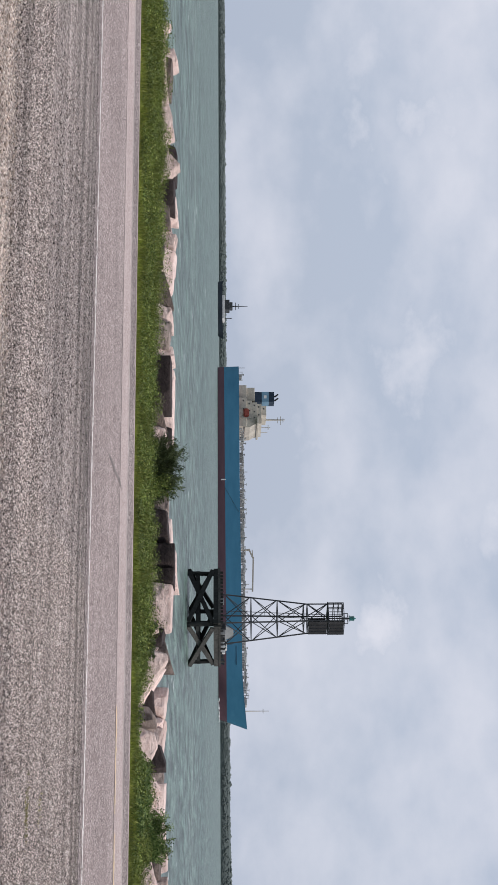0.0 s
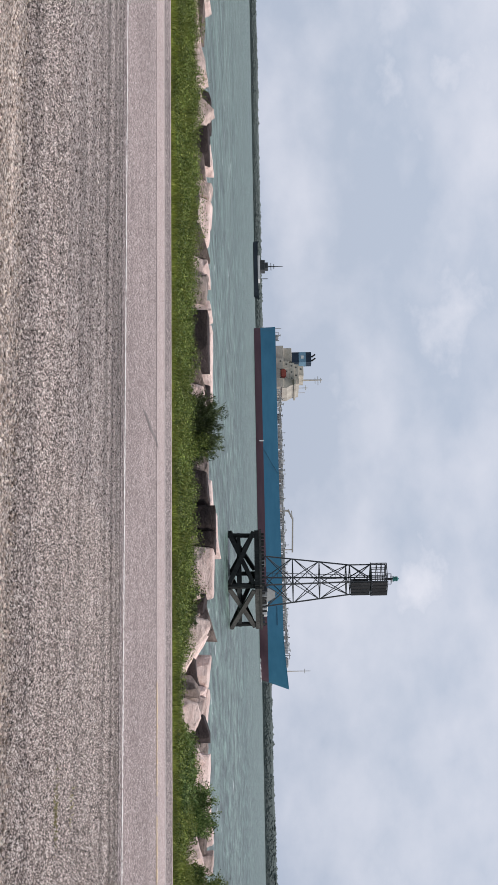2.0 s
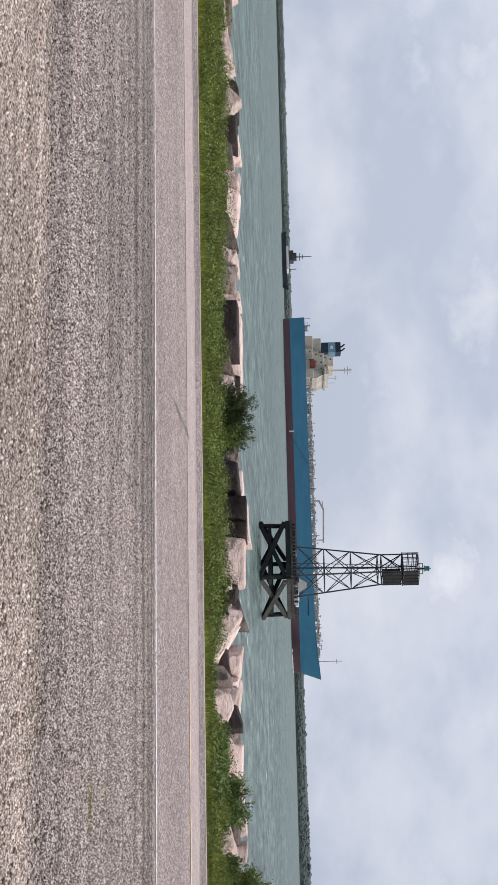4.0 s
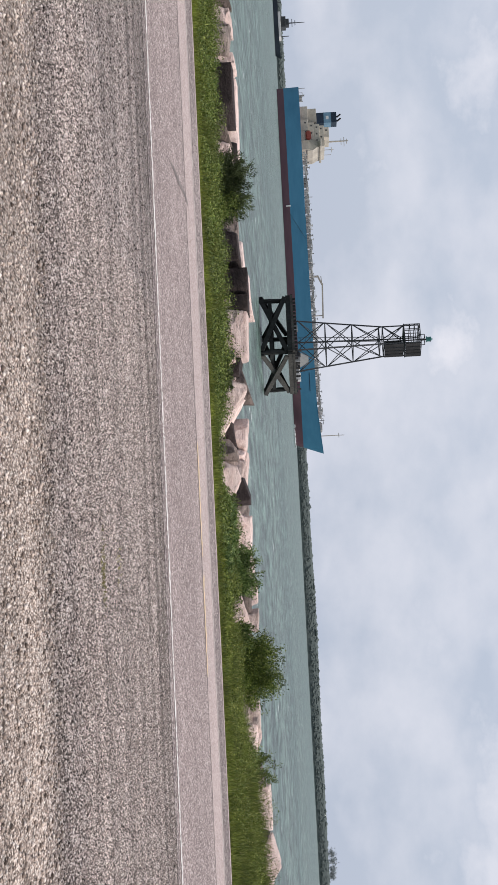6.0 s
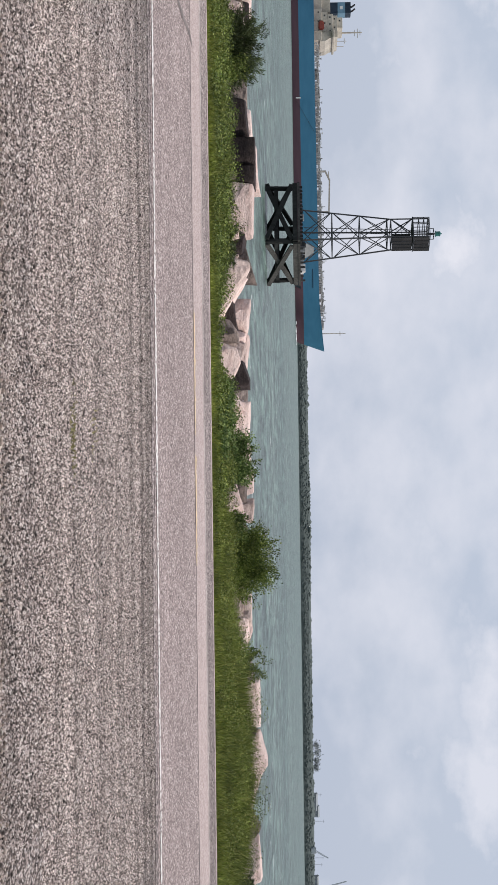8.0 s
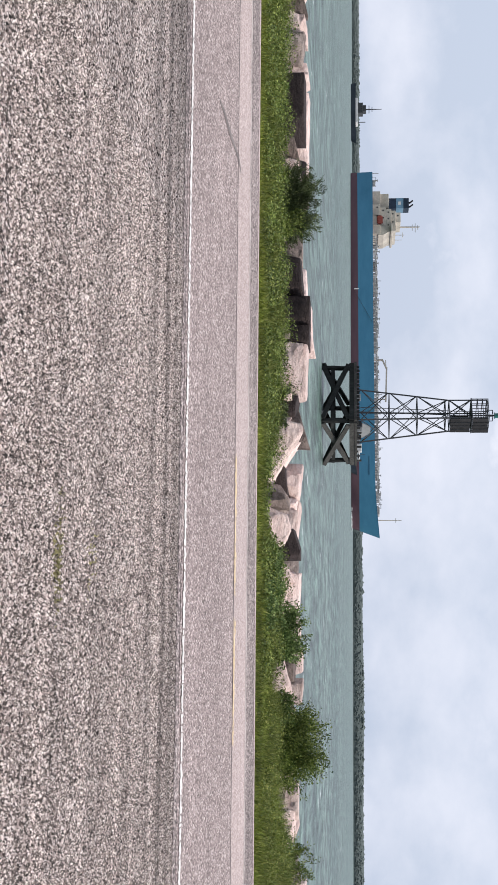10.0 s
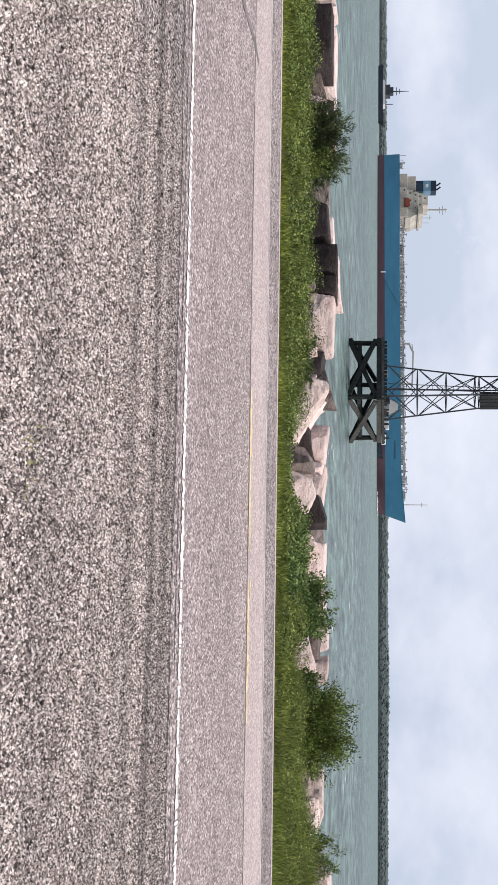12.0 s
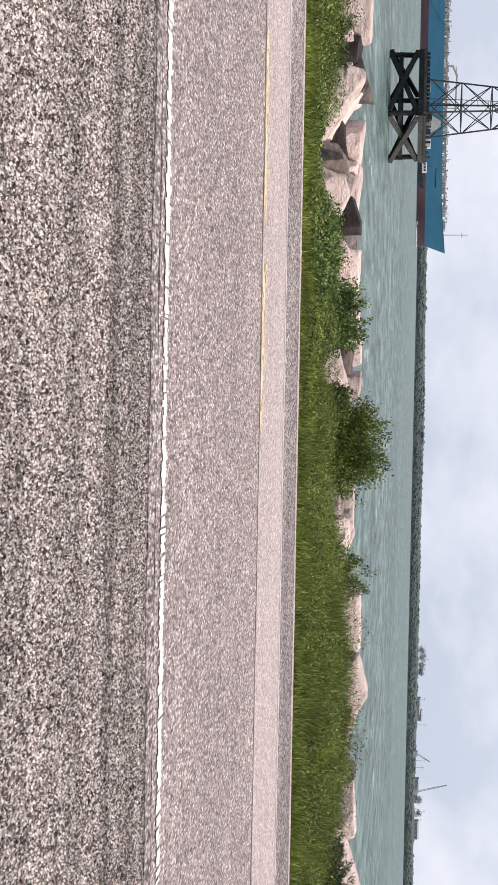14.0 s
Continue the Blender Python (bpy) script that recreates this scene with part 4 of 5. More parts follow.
for i in range(64):
    bx = -17.5 + i * 0.56 + rnd_fill.uniform(-0.25, 0.25)
    fw, fz = rnd_fill.uniform(0.2, 0.55), rnd_fill.uniform(-0.16, 0.10)
    rock(bx, bx + fw, fz - 0.3, fz, rnd_fill.choice(("pink", "tan", "brown", "grey", "dark", "pink")), 27.9 + rnd_fill.uniform(0, 1.2), deep=0.4, lean=0.4, tl=rnd_fill.uniform(0.4, 1), tr=rnd_fill.uniform(0.4, 1), seed=200 + i, cuts=7, il=0.22, ir=0.22)


# ---- bushes ----
def bush(at, w, h, style, leaves, label, seed, branches=46, depth=1.0):
    """Stems that fan out from the root, with small leaves along their outer part."""
    leaves, branches = int(leaves * (1.6 if style == "leaf" else 2.6)), int(branches * 1.9)
    r = np.random.default_rng(seed)
    root = thing("bush", at, label, "bush")
    tips = []
    stem = bmesh.new()
    for i in range(branches):
        a = r.uniform(0, 2 * np.pi)
        e = r.uniform(0.15, 1.0) ** 0.7
        reach = r.uniform(0.72, 1.08)
        tip = np.array([math.cos(a) * w / 2 * math.sqrt(1 - e * e * 0.8) * reach, math.sin(a) * w / 2 * depth * math.sqrt(1 - e * e * 0.8) * reach, h * e * reach])
        base = np.array([r.normal(0, w * 0.10), r.normal(0, w * 0.08), 0.0])
        tips.append((base, tip))
        if i < 16:
            mid = base + (tip - base) * 0.5 + np.array([0, 0, h * 0.06])
            add_beam(stem, base, mid, 0.022, sides=5, taper=0.7)
            add_beam(stem, mid, tip, 0.015, sides=5, taper=0.3)
    part("stem", stem, M_BARK, root, "thin brown woody stems")
    k = r.integers(0, branches, leaves)
    b = np.array([t[0] for t in tips])[k]
    t = np.array([t[1] for t in tips])[k]
    # leaves gather in tufts along each stem, the outermost at its tip
    tufts = np.array([0.30, 0.48, 0.64, 0.78, 0.90, 1.0])
    q = r.integers(0, len(tufts), leaves)
    sway = r.normal(0, 1, (branches, len(tufts), 3)) * np.array([w, w, h]) * 0.045
    c = b + (t - b) * tufts[q][:, None] + sway[k, q] + r.normal(0, 1, (leaves, 3)) * np.array([w, w, h]) * (0.030 - 0.010 * (style == "feather"))
    c = c + (t - b) * r.uniform(-0.09, 0.07, leaves)[:, None]
    c[:, 2] = np.maximum(c[:, 2], 0.02)
    length, width = {"feather": (0.075, 0.008), "leaf": (0.050, 0.015), "small": (0.046, 0.013)}[style]
    d = (t - b) / np.linalg.norm(t - b, axis=1)[:, None] + r.normal(0, 0.65 if style != "feather" else 0.4, (leaves, 3))
    d /= np.linalg.norm(d, axis=1)[:, None]
    side = np.cross(d, r.normal(0, 1, (leaves, 3)))
    side /= np.linalg.norm(side, axis=1)[:, None]
    ln = length * r.uniform(0.6, 1.3, leaves)[:, None]
    wd = width * r.uniform(0.6, 1.3, leaves)[:, None]
    v = np.stack([c, c + d * ln * 0.5 + side * wd, c + d * ln, c + d * ln * 0.5 - side * wd], 1)
    f = np.arange(leaves * 4).reshape(-1, 4)
    crown = raw_mesh("crown", v.reshape(-1, 3), f, {"feather": M_FEATHER, "leaf": M_LEAF, "small": M_WEED}[style])
    crown.parent = root
    crown["kind"] = "stuff"
    return root


bush((-3.84, 27.2, -0.45), 1.75, 1.10, "feather", 15000, "feathery dark green salt cedar bush among rocks", 3, 80)
bush((-3.20, 26.5, -0.42), 0.70, 0.80, "small", 2200, "yellow green shoots beside a salt cedar bush", 14, 26)
bush((5.12, 26.3, -0.42), 1.30, 0.86, "leaf", 9000, "broad leaved green bush beside pink rocks", 4, 56)
bush((4.65, 24.4, -0.30), 1.35, 0.38, "leaf", 7000, "low leafy green weeds before the boulders", 5, 44)
bush((3.85, 25.7, -0.40), 0.80, 0.46, "leaf", 3400, "leafy weeds growing before a dark boulder", 18, 34)
bush((4.35, 22.6, -0.20), 1.30, 0.36, "leaf", 5200, "leafy green weeds spreading towards the road", 15, 40)
bush((4.80, 20.9, -0.12), 1.00, 0.24, "leaf", 3000, "low leafy weeds beside the tarmac", 16, 34)
bush((5.34, 26.9, -0.41), 0.58, 0.82, "small", 1500, "upright leafy shoots of a green bush", 6, 20)
bush((7.35, 27.2, -0.43), 1.80, 1.20, "small", 17000, "large dense dark green bush on the bank", 7, 90)
bush((6.65, 26.7, -0.39), 0.80, 0.60, "leaf", 3600, "small green bush beside a larger one", 8, 28)
bush((9.65, 27.2, -0.43), 0.90, 1.05, "small", 1900, "sparse upright green shrub among grass", 9, 16)
bush((9.45, 25.9, -0.36), 1.40, 0.58, "leaf", 4800, "low spreading green weeds on the bank", 10, 34)
bush((0.52, 26.6, -0.41), 1.00, 0.51, "feather", 3800, "low grey green scrub among the rocks", 11, 30)
bush((-6.21, 26.4, -0.38), 1.20, 0.42, "leaf", 3200, "low green weeds before a dark block", 12, 26)
bush((-14.70, 26.1, -0.38), 1.24, 0.49, "leaf", 3600, "low dark green weeds on the bank", 13, 28)

bush((14.15, 24.6, -0.22), 1.70, 0.62, "feather", 9000, "smooth dark green mound of scrub beside dry grass", 17, 60)


def yucca(at, label):
    root = thing("yucca", at, label, "plant")
    r = random.Random(5)
    for i in range(34):
        a, e = r.uniform(0, 2 * math.pi), r.uniform(0.15, 1.35)
        d = Vector((math.cos(a) * math.cos(e), math.sin(a) * math.cos(e), math.sin(e)))
        s = d.cross(Vector((0, 0, 1))).normalized() * 0.016
        ln = r.uniform(0.24, 0.36)
        up_v = s.cross(d).normalized() * 0.006
        bm = bmesh.new()
        p0, p1, p2 = d * 0.02, d * ln * 0.5, d * ln - Vector((0, 0, 0.05 * math.cos(e)))
        vs = [bm.verts.new(p) for p in (p0 - s, p0 + s, p1 - s * 1.2, p1 - up_v, p1 + s * 1.2, p2)]
        for q in ((0, 1, 3), (0, 3, 2), (1, 4, 3), (2, 3, 5), (3, 4, 5)):
            bm.faces.new([vs[j] for j in q])
        part("leaf", bm, M_YUCCA, root)
    return root


yucca((13.33, 22.5, -0.15), "grey green spiky rosette plant in dry grass")


# ---- beacon tower standing in the channel ----
def corner(r, k, a0=-72.0):
    a = radians(a0 + 90 * k)
    return Vector((r * math.cos(a), r * math.sin(a), 0))


def beacon_tower():
    root = thing("beacon_tower", (-10.95, 90.7, WATER_Z), "steel lattice beacon tower on a dark timber pile platform", "beacon tower")
    up = Vector((0, 0, 1))
    deck_z, half = 1.74, 2.96
    # pile platform: a post at each corner and one in the middle
    posts = [corner(half, k) for k in range(4)] + [Vector((0.3, 0.4, 0))]
    for i, p in enumerate(posts):
        part("post", beam_bm(p * 1.02 - up * 2.6, p * 0.985 + up * deck_z, 0.30, sides=10), M_TIMBER, root)
    for k in range(4):
        a, b = corner(half, k), corner(half, k + 1)
        n = ((a + b) / 2).normalized()
        old = M_OLD_TIMBER if k in (0, 3) else M_TIMBER
        part("cross_brace", beam_bm(a + n * 0.17 + up * 0.08, b + n * 0.17 + up * 1.66, 0.14, 0.27), old if k == 0 else M_TIMBER, root)
        part("cross_brace", beam_bm(b + n * 0.32 + up * 0.08, a + n * 0.32 + up * 1.66, 0.14, 0.27), M_TIMBER if k != 0 else M_OLD_TIMBER, root)
        part("waler", beam_bm(a * 1.07 - n * 0.17 + up * 0.68, b * 1.07 - n * 0.17 + up * 0.68, 0.14, 0.24), M_TIMBER, root)
        part("cap_beam", beam_bm(a * 1.06 + n * 0.02 + up * (deck_z + 0.12), b * 1.06 + n * 0.02 + up * (deck_z + 0.12), 0.30, 0.30), M_TIMBER if k != 0 else M_OLD_TIMBER, root)
        part("fender_rail", beam_bm(a * 1.08 + n * 0.1 + up * (deck_z + 0.36), b * 1.08 + n * 0.1 + up * (deck_z + 0.36), 0.12, 0.14), old, root)
    # planked deck
    u = (corner(1, 1) - corner(1, 0)).normalized()
    v = (corner(1, 3) - corner(1, 0)).normalized()
    o = corner(half * 1.02, 0)
    side = half * 1.02 * math.sqrt(2)
    count = 20
    w = side / count
    for i in range(count):
        c0 = o + u * (i + 0.5) * w + up * (deck_z + 0.31)
        part("plank", beam_bm(c0, c0 + v * side, w - 0.015, 0.06), M_OLD_TIMBER, root)
    # short blocks and posts along the deck edge
    for i in range(15):
        c0 = corner(half * 1.05, 3) + (corner(half * 1.05, 0) - corner(half * 1.05, 3)) * (i + 0.5) / 15
        part("edge_block", beam_bm(c0 + up * (deck_z + 0.42), c0 + up * (deck_z + 0.60), 0.15), M_TIMBER, root)
    for i in range(9):
        c0 = corner(half * 1.05, 0) + (corner(half * 1.05, 1) - corner(half * 1.05, 0)) * (i + 0.5) / 9
        part("edge_block", beam_bm(c0 + up * (deck_z + 0.40), c0 + up * (deck_z + 0.52 + 0.1 * (i % 3)), 0.12), M_OLD_TIMBER, root)
    # what stands on the deck
    r = random.Random(44)
    for i in range(12):
        c0 = corner(half * 0.85, 0).lerp(corner(half * 0.85, 1), r.random()) * r.uniform(0.75, 1.0) + up * (deck_z + 0.34)
        w, h = r.uniform(0.06, 0.16), r.uniform(0.15, 0.5)
        part("deck_box", box_bm(c0 - Vector((w, w, 0)), c0 + Vector((w, w, h)), 0.01), (M_GREY_PAINT, M_OLD_TIMBER, M_DARK_STEEL)[i % 3], root)
    for i in range(10):
        c0 = corner(half * 0.98, 3).lerp(corner(half * 0.98, 0), (i + 0.5) / 10) + up * (deck_z + 0.34)
        part("bollard", beam_bm(c0, c0 + up * r.uniform(0.14, 0.32), 0.10, sides=7), M_DARK_STEEL, root)
    # lattice
    levels = [(2.36, 1.70), (4.20, 1.46), (5.95, 1.22), (7.90, 0.98)]
    top_z = 10.32
    ctr = Vector((0.12, 0, 0))

    def at(k, z):
        r = float(np.interp(z, [l[0] for l in levels] + [top_z], [l[1] for l in levels] + [0.98]))
        return corner(r, k) + ctr + up * z

    for k in range(4):
        part("leg", beam_bm(at(k, 2.05), at(k, 7.9), 0.095 if k in (0, 2) else 0.085), M_STEEL, root)
        part("leg", beam_bm(at(k, 7.9), at(k, top_z), 0.075), M_STEEL, root)
        part("foot_plate", beam_bm(at(k, 2.03), at(k, 2.12), 0.32), M_DARK_STEEL, root)
        for z in (4.20, 5.95, 7.70, 7.95, 9.35, 10.30):
            part("girt", beam_bm(at(k, z), at(k + 1, z), 0.06), M_STEEL, root)
        for (z0, _), (z1, _) in zip(levels, levels[1:]):
            part("diagonal", beam_bm(at(k, z0 + 0.05), at(k + 1, z1 - 0.05), 0.042), M_STEEL, root)
            part("diagonal", beam_bm(at(k + 1, z0 + 0.05), at(k, z1 - 0.05), 0.042), M_STEEL, root)
        if k in (2, 3):
            part("diagonal", beam_bm(at(k, 7.95), at(k + 1, 9.3), 0.05), M_STEEL, root)
            part("diagonal", beam_bm(at(k + 1, 7.95), at(k, 9.3), 0.05), M_STEEL, root)
    # ladder up the near left side
    a, b = (at(3, 2.4) + at(0, 2.4)) / 2, (at(3, 9.4) + at(0, 9.4)) / 2
    inn = Vector((0.25, 0.35, 0))
    for s in (-0.17, 0.17):
        off = (at(0, 5) - at(3, 5)).normalized() * s
        part("ladder_rail", beam_bm(a + inn + off, b + inn + off, 0.03), M_STEEL, root)
    for i in range(22):
        c0 = a + inn + (b - a) * (i + 0.5) / 22
        off = (at(0, 5) - at(3, 5)).normalized() * 0.17
        part("rung", beam_bm(c0 - off, c0 + off, 0.022), M_STEEL, root)
    # dark boards on the right hand faces
    for k in (0,):
        for z0, z1 in ((8.0, 9.24), (9.38, 10.34)):
            p, q = at(k, z0), at(k + 1, z0)
            n = ((p + q) / 2 - ctr)
            n.z = 0
            n.normalize()
            bm = bmesh.new()
            vs = []
            for d in (0.05, 0.09):
                vs.append([bm.verts.new(c + n * d) for c in (p, q, q + up * (z1 - z0), p + up * (z1 - z0))])
            bm.faces.new(vs[0][::-1])
            bm.faces.new(vs[1])
            for i in range(4):
                j = (i + 1) % 4
                bm.faces.new((vs[0][i], vs[0][j], vs[1][j], vs[1][i]))
            board = part("dayboard", bm, M_PANEL, root, "dark weathered square dayboard")
            for i in range(1, 4):
                c0 = p + (q - p) * i / 4 + n * 0.10
                part("batten", beam_bm(c0, c0 + up * (z1 - z0), 0.05, 0.03), M_DARK_STEEL, board)
    p0, p1 = at(1, 8.0), at(2, 8.0)
    part("dayboard", beam_bm((p0 * 0.75 + p1 * 0.25) + up * 0.65, (p0 * 0.1 + p1 * 0.9) + up * 0.65, 0.05, 1.2), M_PANEL, root, "dark weathered square dayboard")
    # gallery with its railing
    bm = bmesh.new()
    vs0 = [bm.verts.new(corner(1.12, k) + ctr + up * 9.30) for k in range(4)]
    vs1 = [bm.verts.new(corner(1.12, k) + ctr + up * 9.36) for k in range(4)]
    bm.faces.new(vs0[::-1])
    bm.faces.new(vs1)
    for i in range(4):
        bm.faces.new((vs0[i], vs0[(i + 1) % 4], vs1[(i + 1) % 4], vs1[i]))
    part("gallery", bm, M_DARK_STEEL, root)
    for k in range(4):
        a, b = corner(1.06, k) + ctr, corner(1.06, k + 1) + ctr
        for z in (9.72, 10.04, 10.38):
            part("handrail", beam_bm(a + up * z, b + up * z, 0.045), M_STEEL, root)
        for i in range(3):
            c0 = a + (b - a) * i / 3
            part("stanchion", beam_bm(c0 + up * 9.36, c0 + up * 10.40, 0.045), M_STEEL, root)
    # lamp stand and lantern
    for k in range(4):
        c0 = corner(0.34, k) + ctr
        part("lamp_stand", beam_bm(c0 + up * 10.30, c0 + up * 10.68, 0.04), M_STEEL, root)
        part("lamp_stand", beam_bm(c0 + up * 10.68, corner(0.34, k + 1) + ctr + up * 10.68, 0.035), M_STEEL, root)
    post = part("lamp_post", beam_bm(ctr + up * 9.4, ctr + up * 10.78, 0.09, sides=8), M_STEEL, root)
    bm = bmesh.new()
    for z0, z1, r0, r1 in ((10.78, 10.84, 0.20, 0.20), (10.84, 11.06, 0.15, 0.165), (11.06, 11.12, 0.19, 0.12), (11.12, 11.22, 0.05, 0.02)):
        add_beam(bm, ctr + up * z0, ctr + up * z1, r0 * 2, sides=12, taper=r1 / r0)
    part("lantern", bm, M_TEAL, root, "blue green navigation lantern")
    # deck gear: pale sheet sign, white cabinet, battery boxes
    p, q = at(0, 2.36), at(1, 2.36)
    mid = p.lerp(q, 0.5)
    bm = bmesh.new()
    inn2 = (ctr - mid)
    inn2.z = 0
    inn2.normalize()
    for d in (0.10, 0.14):
        ring = [bm.verts.new(c + inn2 * d) for c in (p.lerp(q, 0.15), p.lerp(q, 0.88), p.lerp(q, 0.70) + up * 0.66, p.lerp(q, 0.38) + up * 0.66)]
        bm.faces.new(ring)
    bmesh.ops.bridge_loops(bm, edges=bm.edges[:])
    part("sheet_sign", bm, M_GREY_PAINT, root, "pale grey sheet behind the bracing")
    cab = corner(1.78, 1) + ctr + Vector((0.32, -0.3, 2.05))
    cabinet = part("cabinet", box_bm(cab - Vector((0.26, 0.2, 0)), cab + Vector((0.26, 0.2, 0.42)), 0.02), M_WHITE_PAINT, root, "small white equipment cabinet")
    part("cabinet_door", box_bm(cab + Vector((-0.22, -0.225, 0.04)), cab + Vector((0.22, -0.203, 0.38))), M_WHITE_PAINT, cabinet)
    box_at = corner(1.5, 3) + ctr + Vector((0.35, -0.2, 2.05))
    part("battery_box", box_bm(box_at - Vector((0.2, 0.2, 0)), box_at + Vector((0.2, 0.2, 0.36)), 0.02), M_GREY_PAINT, root, "small grey battery box")
    root.scale = (1.045, 1.045, 1.045)
    return root


beacon_tower()


# ---- tanker ----
def loft(stations, levels, fn):
    """Quads over a grid of points fn(station, level), both sides mirrored and closed."""
    bm = bmesh.new()
    for s in (-1, 1):
        g = [[bm.verts.new(fn(a, l, s)) for l in levels] for a in stations]
        for p, q in zip(g, g[1:]):
            for i in range(len(levels) - 1):
                fc = (p[i], q[i], q[i + 1], p[i + 1])
                bm.faces.new(fc if s < 0 else fc[::-1])
    bmesh.ops.remove_doubles(bm, verts=bm.verts[:], dist=0.01)
    return bm


def hull_shape(length, beam, rake, stern_cut, sheer):
    """Half breadth and position of a hull point: a from 0 at the stern to 1 at the bow, l the height in metres."""
    def at(a, l, s):
        k = l / sheer(a)
        full = min(1.0, (1 - a) / 0.16) ** 0.62 if a > 0.84 else 1.0
        if a < 0.10:
            full = 0.62 + 0.38 * (a / 0.10) ** 0.6
        half = beam / 2 * full
        if a > 0.84:
            half *= 0.80 + 0.20 * k
        x = a * length + (rake * (k - 1) if a > 0.9 else 0) * ((a - 0.9) / 0.1 if a > 0.9 else 0)
        x += stern_cut * (1 - k) * max(0.0, 1 - a / 0.06)
        return (x, s * half, l)
    return at


def deck_clutter(root, x0, x1, z, n, seed, y=-9.0):
    """Pipes, vents, valves and rail posts along the deck."""
    r = random.Random(seed)
    for i in range(n):
        x = x0 + (x1 - x0) * (i + r.random()) / n
        yy = y + r.uniform(-4, 8)
        kind = r.random()
        h = r.choice((1.6, 2.0, 2.4, 2.8, 3.4))
        if kind < 0.35:
            bm = beam_bm((x, yy, z), (x, yy, z + h), r.uniform(0.25, 0.6), sides=7)
            if r.random() < 0.6:
                add_beam(bm, (x - 0.6, yy, z + h), (x + 0.6, yy, z + h), 0.35, sides=6)
            part("vent", bm, M_DECK_GEAR, root)
        elif kind < 0.7:
            w = r.uniform(0.6, 2.2)
            part("valve_box", box_bm((x - w / 2, yy - 0.6, z), (x + w / 2, yy + 0.6, z + h * 0.7), 0.08), M_DECK_GEAR, root)
        else:
            w = r.uniform(1.5, 4.0)
            bm = beam_bm((x - w / 2, yy, z), (x - w / 2, yy, z + h * 0.8), 0.25, sides=6)
            add_beam(bm, (x + w / 2, yy, z), (x + w / 2, yy, z + h * 0.8), 0.25, sides=6)
            add_beam(bm, (x - w / 2 - 0.2, yy, z + h * 0.8), (x + w / 2 + 0.2, yy, z + h * 0.8), 0.3, sides=6)
            part("pipe_arch", bm, M_DECK_GEAR, root)


